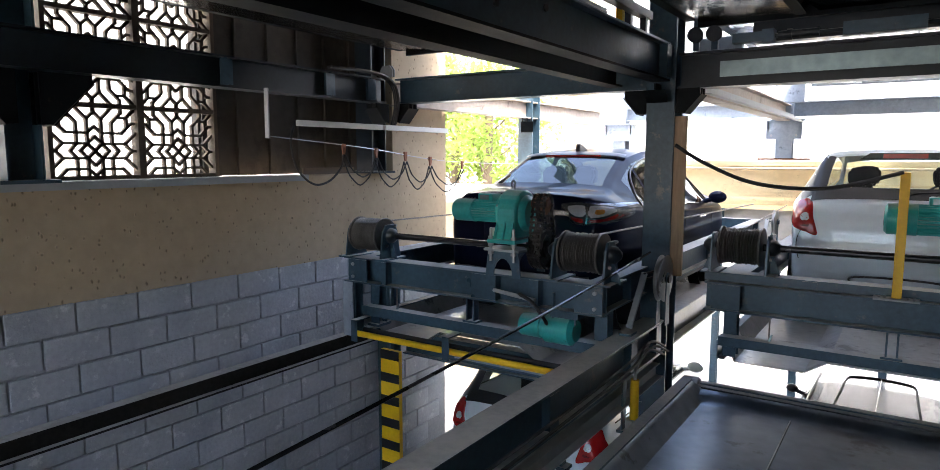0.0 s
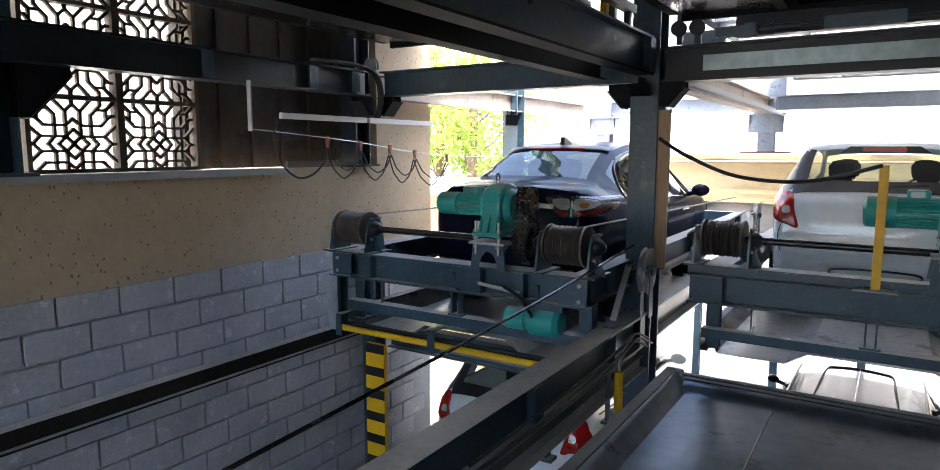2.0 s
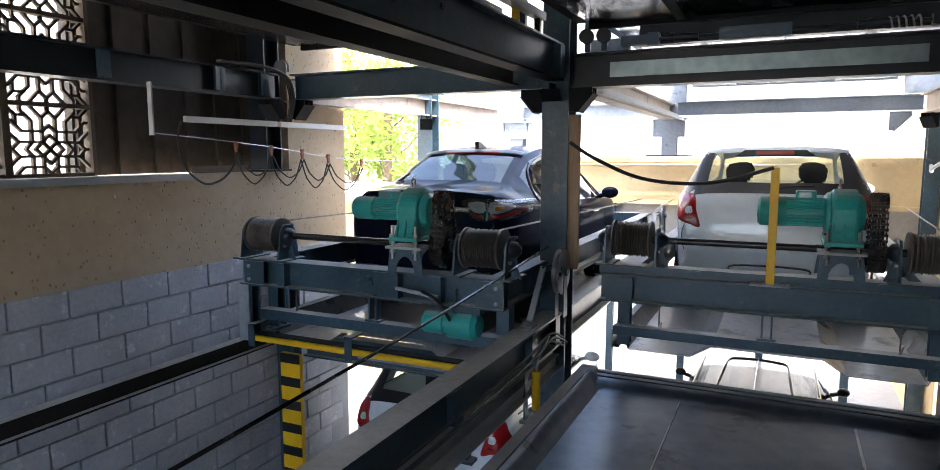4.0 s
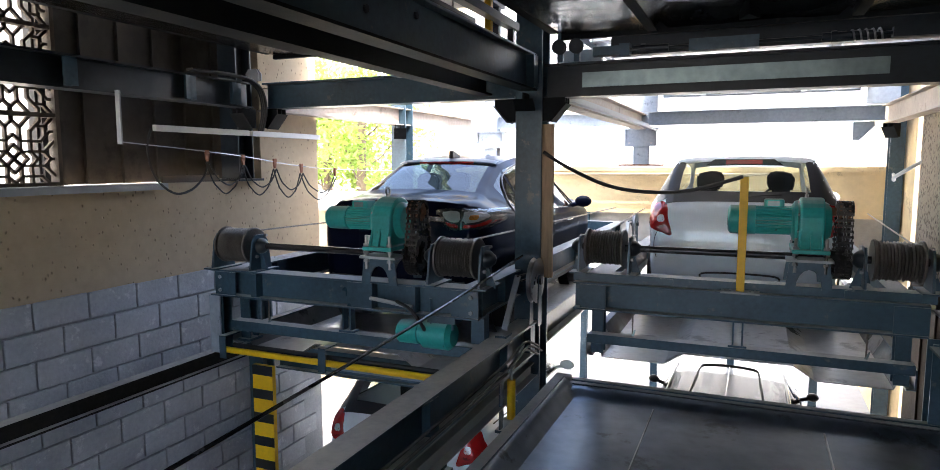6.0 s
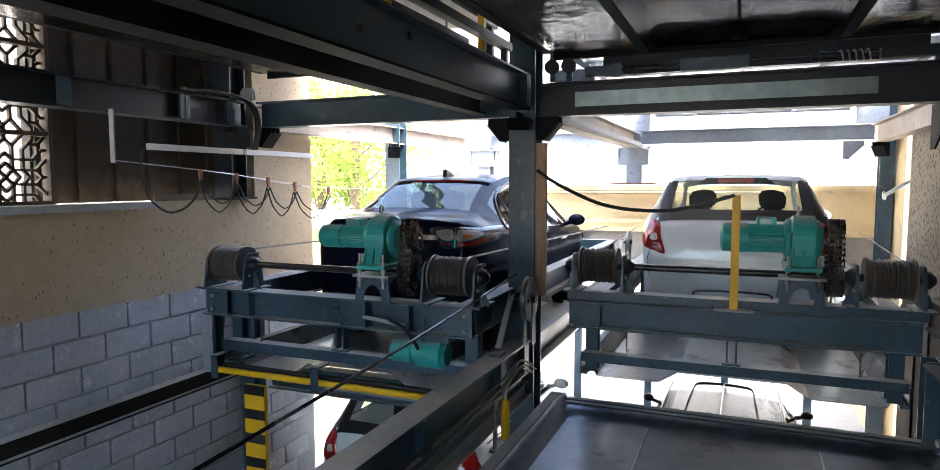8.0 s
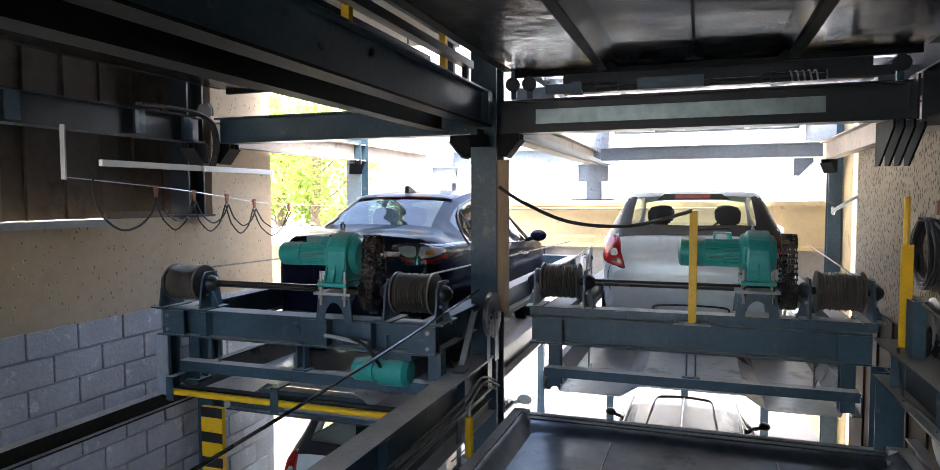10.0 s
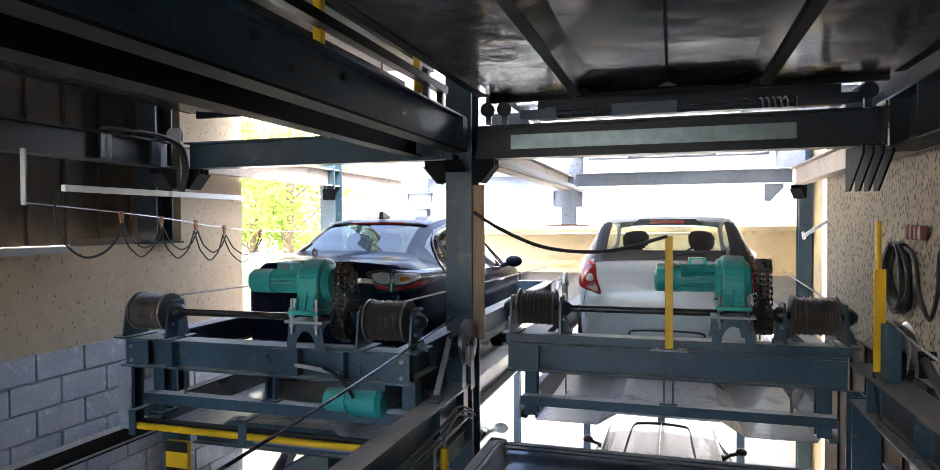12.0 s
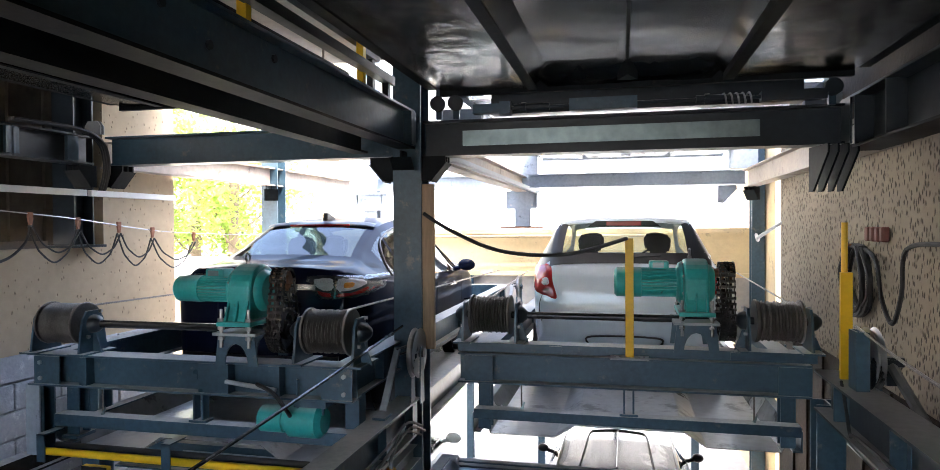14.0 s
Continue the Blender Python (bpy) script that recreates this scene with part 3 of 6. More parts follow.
# ---- shuttle frames, winches and pallets ----
def shuttle_frame(m, label, long=5.3, wheels=(-1, 1), bearer=True, plates=True):
    th = thing("shuttle_frame", label, "frame", "shuttle frames", m)
    bm = B()
    prism(bm, moved(i_outline(0.16, 0.205, 0.014, 0.012), 0.08, 2.6325), -1.13, 1.08, "x")
    bevelled(part("front_beam", bm, STEEL, th), 0.003)
    if bearer:
        bm = B()
        prism(bm, [(0.05, 2.737), (0.19, 2.737), (0.19, 2.749), (0.062, 2.749), (0.062, 2.785), (0.19, 2.785), (0.19, 2.797), (0.05, 2.797)], -1.14, 1.12, "x")
        bar = part("bearer", bm, STEEL, th, "dusty channel under the winch")
        for x in (-0.52, 0.62):
            bm = B()
            box(bm, x, x + 0.09, 0.04, 0.05, 2.742, 2.79)
            part("cleat", bm, STEEL, bar)
    bm = B()
    prism(bm, [(long - 0.1, 2.53), (long, 2.53), (long, 2.735), (long - 0.1, 2.735)], -1.0, 1.0, "x")
    part("end_beam", bm, STEEL, th)
    for s in (-1, 1):
        bm = B()
        prism(bm, moved(i_outline(0.13, 0.203, 0.012, 0.012), s * 1.0, 2.6325), 0.162, long, "y")
        side = part("side_girder", bm, STEEL, th)
        for k in range(5):
            bm = B()
            y = 0.55 + k * 1.1
            box(bm, s * 1.0 - 0.063, s * 1.0 + 0.063, y, y + 0.1, 2.544, 2.721)
            part("stiffener", bm, STEEL, side)
        bm = B()
        box(bm, s * 0.985 - 0.095, s * 0.985 + 0.095, 0.004, 0.014, 2.546, 2.719)
        part("corner_plate", bm, STEEL, th)
        for dz in (2.58, 2.68) if plates else ():
            bm = B()
            rod(bm, (s * 1.03, -0.008, dz), (s * 1.03, 0.004, dz), 0.014, 6)
            part("bolt", bm, GREY, th)
        bm = B()
        prism(bm, moved(c_outline(0.09, 0.1, -s), s * 0.99, 0.26), 2.16, 2.53, "z")
        part("drop_post", bm, STEEL, th)
        if s in wheels:
            bm = B()
            lathe(bm, [(-0.03, 0.07), (-0.03, 0.085), (0.015, 0.08), (0.015, 0.095), (0.03, 0.095), (0.03, 0.07)], (s * 1.09, 0.24, 2.2), "x", 20)
            part("wheel", bm, SHAFT, th)
            bm = B()
            box(bm, s * 0.99 - 0.06, s * 0.99 + 0.06, 0.18, 0.34, 2.14, 2.16)
            part("foot_plate", bm, STEEL, th)
    for x, w in ((-0.74, 0.05), (0.10, 0.2), (0.56, 0.07)) if plates else ():
        bm = B()
        box(bm, x, x + w, 0.004, 0.072, 2.546, 2.719)
        part("splice_plate", bm, STEEL, th)
    return th


def winch(m, lift=0.0, girth=1.0):
    th = thing("hoist_winch", "teal geared hoist motor driving two rope drums by chain", "winch", "hoist winches", m)
    S, Y = 2.985, 0.11
    bm = B()
    rod(bm, (-1.14, Y, S), (1.14, Y, S), 0.024, 14)
    part("shaft", bm, OILED, th, "oiled black drive shaft", smooth=True)
    for a, b in ((-1.05, -0.78), (0.77, 1.04)):
        prof = [(a, 0.05), (a, 0.135), (a + 0.012, 0.135), (a + 0.012, 0.11)]
        n = 13
        for k in range(n):
            c = a + 0.015 + (b - a - 0.03) * k / n
            w = (b - a - 0.03) / n
            lift = 0.006 if (k * 7 % 5) < 3 else 0.0
            prof += [(c + w * 0.05, 0.108 + lift), (c + w * 0.5, 0.122 + lift), (c + w * 0.95, 0.108 + lift)]
        prof += [(b - 0.012, 0.11), (b - 0.012, 0.135), (b, 0.135), (b, 0.05)]
        bm = B()
        lathe(bm, prof, (0, Y, S), "x", 28)
        drum = part("drum", bm, ROPE, th, "steel drum wound with greasy wire rope", smooth=True)
        for q in (a - 0.004, b - 0.012):
            bm = B()
            lathe(bm, [(q, 0.06), (q, 0.130), (q + 0.004, 0.134), (q + 0.012, 0.134), (q + 0.016, 0.130), (q + 0.016, 0.06)], (0, Y, S), "x", 32)
            part("flange", bm, FLANGE, drum, "worn bare steel flange", smooth=True)
    for x, out in ((-1.095, -1), (-0.735, 1), (0.725, -1), (1.085, 1)):
        bm = B()
        prism(bm, [(Y - 0.12, 2.80), (Y + 0.12, 2.80), (Y + 0.085, 3.02), (Y + 0.05, 3.07), (Y - 0.05, 3.07), (Y - 0.085, 3.02)], x - 0.008, x + 0.008, "x")
        stand = bevelled(part("bearing_stand", bm, STEEL, th), 0.002)
        bm = B()
        lathe(bm, [(0, 0.06), (out * 0.03, 0.055), (out * 0.045, 0.04), (out * 0.06, 0.028), (out * 0.07, 0.0)], (x + out * 0.008, Y, S), "x", 16)
        part("bearing", bm, DARK, stand, smooth=True)
        for dz in (-0.075, 0.075):
            bm = B()
            rod(bm, (x, Y + dz * 0.7, S + dz), (x + out * 0.025, Y + dz * 0.7, S + dz), 0.012, 6)
            part("bolt", bm, SHAFT, stand)
        bm = B()
        prism(bm, [(x, 2.80), (x + out * 0.075, 2.80), (x + out * 0.02, 2.95), (x, 2.95)], Y - 0.006, Y + 0.006, "y")
        part("rib", bm, STEEL, stand)
        bm = B()
        box(bm, x - 0.06, x + 0.06, Y - 0.14, Y + 0.14, 2.80, 2.812)
        part("foot", bm, STEEL, stand)
    # motor
    MZ, MY = 3.222 + lift, 0.10
    bm = B()
    lathe(bm, [(-0.09, 0.0), (-0.09, 0.08 * girth), (-0.075, 0.096 * girth), (0.08, 0.098 * girth), (0.082, 0.088 * girth)], (0, MY, MZ), "x", 28)
    motor = part("fan_cowl", bm, TEAL, th, smooth=True)
    bm = B()
    lathe(bm, [(-0.093, 0.0), (-0.093, 0.045 * girth), (-0.091, 0.045 * girth), (-0.091, 0.0)], (0, MY, MZ), "x", 16)
    part("fan_grille", bm, BLACKPAINT, motor)
    bm = B()
    fins = []
    for k in range(104):
        a, rr = 2 * math.pi * k / 104, (0.094 if k % 4 < 2 else 0.08) * girth
        fins.append((MY + rr * math.cos(a), MZ + rr * math.sin(a)))
    prism(bm, fins, 0.08, 0.31, "x")
    part("motor_body", bm, TEAL, th)
    bm = B()
    box(bm, 0.13, 0.25, MY - 0.06, MY + 0.06, MZ + 0.085 * girth, MZ + 0.085 * girth + 0.055)
    bevelled(part("terminal_box", bm, TEAL, th), 0.01, 2)
    bm = B()
    box(bm, 0.15, 0.22, MY - 0.0635, MY - 0.06, MZ + 0.085 * girth + 0.012, MZ + 0.085 * girth + 0.045)
    part("rating_plate", bm, GALV, th)
    # gearbox: rounded housing along the motor's axis with a flared foot
    GZ = 3.218 + lift
    arch = [(MY + 0.158 * math.cos(math.pi * k / 14), GZ + 0.158 * math.sin(math.pi * k / 14)) for k in range(15)]
    bm = B()
    prism(bm, [(MY - 0.185, GZ - 0.165), (MY + 0.185, GZ - 0.165), (MY + 0.17, GZ - 0.135), (MY + 0.158, GZ - 0.09)] + arch + [(MY - 0.158, GZ - 0.09), (MY - 0.17, GZ - 0.135)], 0.335, 0.485, "x")
    box_ = bevelled(part("gearbox", bm, TEAL, th), 0.02, 3)
    bm = B()
    lathe(bm, [(0.295, 0.0), (0.295, 0.10 * girth), (0.31, 0.128), (0.33, 0.135), (0.345, 0.0)], (0, MY, MZ), "x", 30)
    part("bell", bm, TEAL, box_, smooth=True)
    bm = B()
    lathe(bm, [(0.48, 0.0), (0.48, 0.125), (0.505, 0.118), (0.525, 0.095), (0.525, 0.0)], (0, MY, GZ), "x", 30)
    part("end_cover", bm, TEAL, box_, smooth=True)
    for k in range(8):
        a = math.pi * (k + 0.5) / 4
        bm = B()
        rod(bm, (0.327, MY + 0.14 * math.cos(a), GZ + 0.14 * math.sin(a)), (0.338, MY + 0.14 * math.cos(a), GZ + 0.14 * math.sin(a)), 0.008, 6)
        part("bolt", bm, SHAFT, box_)
    for x in (0.35, 0.41, 0.47):
        bm = B()
        prism(bm, [(MY - 0.205, GZ - 0.165), (MY - 0.15, GZ - 0.165), (MY - 0.15, GZ - 0.03)], x - 0.006, x + 0.006, "x")
        part("web_rib", bm, TEAL, box_)
    bm = B()
    box(bm, 0.30, 0.515, MY - 0.21, MY + 0.21, GZ - 0.19, GZ - 0.163)
    bevelled(part("foot", bm, TEAL, box_), 0.006, 2)
    bm = B()
    for k in range(12):
        a, b2 = 2 * math.pi * k / 12, 2 * math.pi * (k + 1) / 12
        rod(bm, (0.38, MY + 0.024 * math.cos(a), GZ + 0.195 + 0.024 * math.sin(a)), (0.38, MY + 0.024 * math.cos(b2), GZ + 0.195 + 0.024 * math.sin(b2)), 0.007, 6)
    rod(bm, (0.38, MY, GZ + 0.155), (0.38, MY, GZ + 0.175), 0.012, 8)
    part("eye_bolt", bm, SHAFT, box_)
    FZ = GZ - 0.192
    # bolted base: a slotted plate on arched legs
    bm = B()
    box(bm, 0.27, 0.54, MY - 0.2, MY + 0.2, FZ - 0.052, FZ - 0.036)
    base = part("base_plate", bm, GREY, th)
    for y in (MY - 0.17, MY + 0.17):
        bm = B()
        arc = [(0.405 + 0.075 * math.cos(math.pi * k / 8), 2.80 + (FZ - 2.90) * math.sin(math.pi * k / 8)) for k in range(9)]
        prism(bm, [(0.54, 2.80), (0.52, FZ - 0.052), (0.29, FZ - 0.052), (0.27, 2.80)] + arc[::-1], y - 0.006, y + 0.006, "y")
        part("leg", bm, STEEL, base)
    for x in (0.32, 0.495):
        for dy in (-0.19, 0.19):
            bm = B()
            rod(bm, (x, MY + dy, FZ - 0.12), (x, MY + dy, FZ + 0.10), 0.010, 8)
            for z in (FZ - 0.075, FZ - 0.018, FZ + 0.03):
                rod(bm, (x, MY + dy, z), (x, MY + dy, z + 0.017), 0.019, 6)
            part("stud", bm, SHAFT, base)
    # sprockets and the double roller chain
    def sprocket(name, z, r, teeth):
        bm = B()
        out = []
        for k in range(teeth * 4):
            a = 2 * math.pi * k / (teeth * 4)
            rr = r + (0.008 if k % 4 < 2 else -0.006)
            out.append((Y + rr * math.cos(a), z + rr * math.sin(a)))
        for x in (0.575, 0.625):
            prism(bm, out, x - 0.006, x + 0.006, "x")
        lathe(bm, [(0.5, 0.0), (0.5, r * 0.45), (0.65, r * 0.45), (0.65, 0.0)], (0, Y, z), "x", 16)
        part(name, bm, RUST if r < 0.1 else CHAIN, th)
    R1, R2, Z1 = 0.062, 0.125, 3.285 + lift
    sprocket("small_sprocket", Z1, R1, 13)
    sprocket("large_sprocket", S, R2, 25)
    path = []
    lean = math.asin((R2 - R1) / (Z1 - S))
    for k in range(13):
        a = -lean + (math.pi + 2 * lean) * k / 12
        path.append((Y + R1 * math.cos(a), Z1 + R1 * math.sin(a)))
    for k in range(1, 9):
        p, q = (Y + R1 * math.cos(math.pi + lean), Z1 + R1 * math.sin(math.pi + lean)), (Y + R2 * math.cos(math.pi + lean), S + R2 * math.sin(math.pi + lean))
        path.append((p[0] + (q[0] - p[0]) * k / 9, p[1] + (q[1] - p[1]) * k / 9))
    for k in range(18):
        a = math.pi + lean + (math.pi - 2 * lean) * k / 17
        path.append((Y + R2 * math.cos(a), S + R2 * math.sin(a)))
    for k in range(1, 9):
        q, p = (Y + R1 * math.cos(-lean), Z1 + R1 * math.sin(-lean)), (Y + R2 * math.cos(-lean), S + R2 * math.sin(-lean))
        path.append((p[0] + (q[0] - p[0]) * k / 9, p[1] + (q[1] - p[1]) * k / 9))
    bm = B()
    n = len(path)
    for k in range(n):
        (y0, z0), (y1, z1) = path[k], path[(k + 1) % n]
        a, ln = math.atan2(z1 - z0, y1 - y0), math.hypot(y1 - y0, z1 - z0)
        mm = Matrix.Translation((0, (y0 + y1) / 2, (z0 + z1) / 2)) @ Matrix.Rotation(a, 4, "X")
        w = 0.004 if k % 2 else 0.0
        for x in (0.56, 0.592, 0.608, 0.64):
            box(bm, x - 0.003 + w, x + 0.003 + w, -ln * 0.62, ln * 0.62, -0.011, 0.011, mm)
        rod(bm, (0.552, y0, z0), (0.65, y0, z0), 0.009, 6)
    part("chain", bm, CHAIN, th, "oily double roller chain")
    return th


def pallet(m, label, edge=2.255, long=5.3, mat_deck=PALLET, tall=0.07, top=2.53):
    """A hung pallet: front edge beam, wheel troughs and raised middle."""
    th = thing("car_pallet", label, "pallet", "car pallets", m)
    o = [(-1.02, 2.26), (-0.96, 2.12), (-0.50, 2.12), (-0.36, 2.21), (0.36, 2.21), (0.50, 2.12), (0.96, 2.12), (1.02, 2.26)]
    o = o + [(x, z - 0.006) for x, z in o[::-1]]
    bm = B()
    prism(bm, o, 0.25, long, "y")
    part("deck", bm, mat_deck, th, "worn grey sheet deck with wheel troughs")
    bm = B()
    prism(bm, [(0.12, edge), (0.22, edge), (0.22, edge + tall), (0.12, edge + tall)], -1.05, 1.05, "x")
    bevelled(part("front_edge", bm, STEEL, th), 0.006, 2)
    for s in (-1, 1):
        bm = B()
        prism(bm, moved(c_outline(0.06, 0.14, -s), s * 1.05, 2.2), 0.22, long, "y")
        part("side_rail", bm, STEEL, th)
    bm = B()
    for dx in (-0.03, 0.03):
        box(bm, dx - 0.006, dx + 0.006, 0.14, 0.2, edge + tall, top)
    box(bm, -0.06, 0.06, 0.13, 0.21, edge + tall, edge + tall + 0.015)
    part("hanger", bm, STEEL, th)
    for x in (-0.72, 0.78):
        bm = B()
        rod(bm, (x, 0.17, edge + tall), (x, 0.17, top), 0.006, 6)
        part("hanger_wire", bm, ROPE, th)
        bm = B()
        rod(bm, (x, 0.17, edge + tall), (x + 0.02, 0.17, edge + tall + 0.05), 0.012, 6, 0.004)
        part("clamp", bm, GALV, th)
    return th


def drive_motor(m):
    th = thing("travel_motor", "small teal geared travel motor under the frame's corner", "motor", "travel motors", m)
    bm = B()
    lathe(bm, [(-0.28, 0.0), (-0.28, 0.065), (-0.265, 0.08), (-0.12, 0.08), (-0.12, 0.07), (-0.02, 0.07)], (0, 0, 0), "x", 24)
    part("motor_body", bm, TEAL, th, smooth=True)
    bm = B()
    lathe(bm, [(-0.08, 0.0), (-0.08, 0.10), (0.10, 0.10), (0.13, 0.07), (0.13, 0.0)], (0, 0, 0.0), "x", 20)
    part("gear_housing", bm, TEAL, th, smooth=True)
    bm = B()
    box(bm, -0.04, 0.16, -0.06, 0.06, 0.09, 0.14)
    for x in (-0.02, 0.14):
        rod(bm, (x, -0.05, 0.05), (x, -0.05, 0.25), 0.008, 6)
    part("mounting", bm, STEEL, th)
    return th


RIGHT, LEFT = pose(-0.055, 4.72, 0), pose(-2.65, 3.82, 0.068)
LEFT_WINCH, LEFT_PALLET = pose(-2.65, 3.82, 0), pose(-2.65, 3.82, 0.028)
shuttle_frame(RIGHT, "blue-grey shuttle frame carrying the hatchback's pallet", wheels=(), plates=False)
left_frame = shuttle_frame(LEFT, "dusty blue-grey shuttle frame carrying the sedan's pallet", bearer=False)
bm = B()
box(bm, -1.165, -1.06, 0.02, 0.03, 2.08, 2.53)
part("end_plate", bm, PALE_DAYLIT, left_frame, "worn pale end plate")
bm = B()
prism(bm, moved(c_outline(0.09, 0.1, 1), -1.1, 0.09), 2.08, 2.53, "z")
part("corner_post", bm, STEEL, left_frame)
winch(RIGHT)
winch(LEFT_WINCH, 0.045, 0.82)
pallet(RIGHT, "grey sheet steel pallet under the white hatchback")
pallet(LEFT_PALLET, "grey sheet steel pallet under the dark blue sedan", 2.28, tall=0.08, top=2.585)
drive = drive_motor(pose(-2.65 + 0.74, 3.82 + 0.10, 2.46))
copy_thing(drive, pose(0.98, 5.9, 2.42))

bm = B()
tube(bm, [(0.5, -0.02, 2.62), (0.62, -0.05, 2.58), (0.70, -0.04, 2.48), (0.68, 0.04, 2.42)], 0.012, 6)
bm.transform(LEFT)
tagged(part("motor_cable", bm, RUBBER), "black cable drooping from the beam to the travel motor", "cable")
bm = B()
rod(bm, (0.30, -0.02, 2.625), (0.62, -0.02, 2.59), 0.014, 8)
bm.transform(LEFT)
tagged(part("lock_pin", bm, GREY), "round steel lock pin on the winch beam's face", "pin")

# yellow flat post on the right winch beam with the sagging cable
th = thing("cable_post", "flat yellow post bolted to the winch beam", "post", "", pose(-0.05, 4.715, 2.736))
bm = B()
box(bm, -0.026, 0.026, -0.01, 0.01, 0, 0.772)
bevelled(part("flat_bar", bm, YELLOW, th), 0.002)
bm = B()
box(bm, -0.12, 0.12, -0.05, 0.05, 0, 0.012)
part("foot_plate", bm, GREY, th)
for dx in (-0.09, -0.06, 0.06, 0.09):
    bm = B()
    rod(bm, (dx, -0.02, 0.012), (dx, -0.02, 0.025), 0.008, 6)
    part("bolt", bm, SHAFT, th)
bm = B()
tube(bm, [(-1.42, 4.72, 3.68), (-1.25, 4.71, 3.575), (-0.98, 4.71, 3.452), (-0.75, 4.71, 3.405), (-0.5, 4.71, 3.40), (-0.3, 4.71, 3.435), (-0.06, 4.69, 3.51)], 0.013, 8)
tagged(part("sagging_cable", bm, RUBBER), "black rubber cable sagging from column to post", "cable")

# yellow safety bar and striped marker below the left frame's front
th = thing("safety_bar", "yellow safety bar slung under the shuttle frame", "bar", "", LEFT)
bm = B()
rod(bm, (-1.0, 0.0, 2.12), (0.80, 0.0, 2.12), 0.024, 12)
part("pipe", bm, YELLOW, th, smooth=True)
bm = B()
rod(bm, (-1.0, 0.09, 2.13), (0.80, 0.09, 2.13), 0.022, 10)
part("rear_pipe", bm, RUBBER, th, "black rubber-covered pipe", smooth=True)
for x in (-1.0, -0.1):
    bm = B()
    box(bm, x - 0.03, x + 0.03, -0.035, -0.027, 2.06, 2.235)
    box(bm, x - 0.03, x + 0.03, -0.035, 0.12, 2.225, 2.235)
    part("hanger", bm, STEEL, th)
th = thing("hazard_post", "yellow and black striped hazard plate below the bar", "sign", "", pose(-3.62, 4.2, 1.58))
bm = B()
box(bm, -0.1, 0.1, -0.02, 0.02, -1.58, 0.38)
part("plate", bm, YELLOW, th)
for k in range(8):
    bm = B()
    box(bm, -0.1, 0.1, -0.024, -0.02, 0.3 - k * 0.2, 0.38 - k * 0.2)
    part("stripe", bm, BLACKPAINT, th)

# ---- the near empty pallet on which the walk stands ----
th = thing("empty_pallet", "empty grey sheet pallet with bent wheel troughs", "pallet", "", pose(-0.03, 0, 0))
def pan(x, y):
    """Height of the pressed deck: flat, turned up along its sides and its far end."""
    side = min(1.0, max(0.0, (abs(x) - 1.09) / 0.09))
    end = min(1.0, max(0.0, (y - 4.50) / 0.13))
    rise = max(0.085 * side * side * (3 - 2 * side) + 0.015 * side, 0.055 * end * end * (3 - 2 * end))
    return 1.93 + rise + 0.004 * noise.noise((x * 2.3, y * 1.3, 0.4)) + 0.0015 * noise.noise((x * 7, y * 6, 2.0))


bm = B()
xs = [-1.19 + 0.034 * k for k in range(71)]
ys = [-2.9 + 0.1 * k for k in range(73)] + [4.40, 4.44, 4.48] + [4.50 + 0.018 * k for k in range(9)]
grid = [[bm.verts.new((x, y, pan(x, y))) for y in ys] for x in xs]
for i in range(len(xs) - 1):
    for j in range(len(ys) - 1):
        bm.faces.new([grid[i][j], grid[i + 1][j], grid[i + 1][j + 1], grid[i][j + 1]])
bmesh.ops.solidify(bm, geom=bm.faces[:], thickness=0.006)
part("deck", bm, DECK, th, "scuffed bare sheet deck", smooth=True)
bm = B()
prism(bm, [(4.645, 1.90), (4.70, 1.90), (4.70, 1.995), (4.645, 1.995)], -1.20, 1.20, "x")
bevelled(part("end_lip", bm, DARK, th), 0.004)
bm = B()
prism(bm, [(4.715, 1.86), (4.775, 1.86), (4.775, 2.0), (4.715, 2.0)], -1.22, 1.22, "x")
bevelled(part("end_beam", bm, STEEL, th), 0.004)
for x in (-0.53, 0.50):
    bm = B()
    prism(bm, [(x - 0.007, 1.931), (x + 0.007, 1.931), (x + 0.004, 1.9375), (x - 0.004, 1.9375)], -2.9, 4.49, "y")
    part("seam", bm, PALLET, th)
for s in (-1, 1):
    bm = B()
    prism(bm, moved(c_outline(0.07, 0.15, -s), s * 1.228, 1.965), -2.9, 4.70, "y")
    part("side_rail", bm, STEEL, th)
    bm = B()
    box(bm, s * 1.20 - 0.06, s * 1.20 + 0.055, 4.64, 4.71, 1.997, 2.04)
    bevelled(part("corner_lug", bm, GREY, th), 0.006)


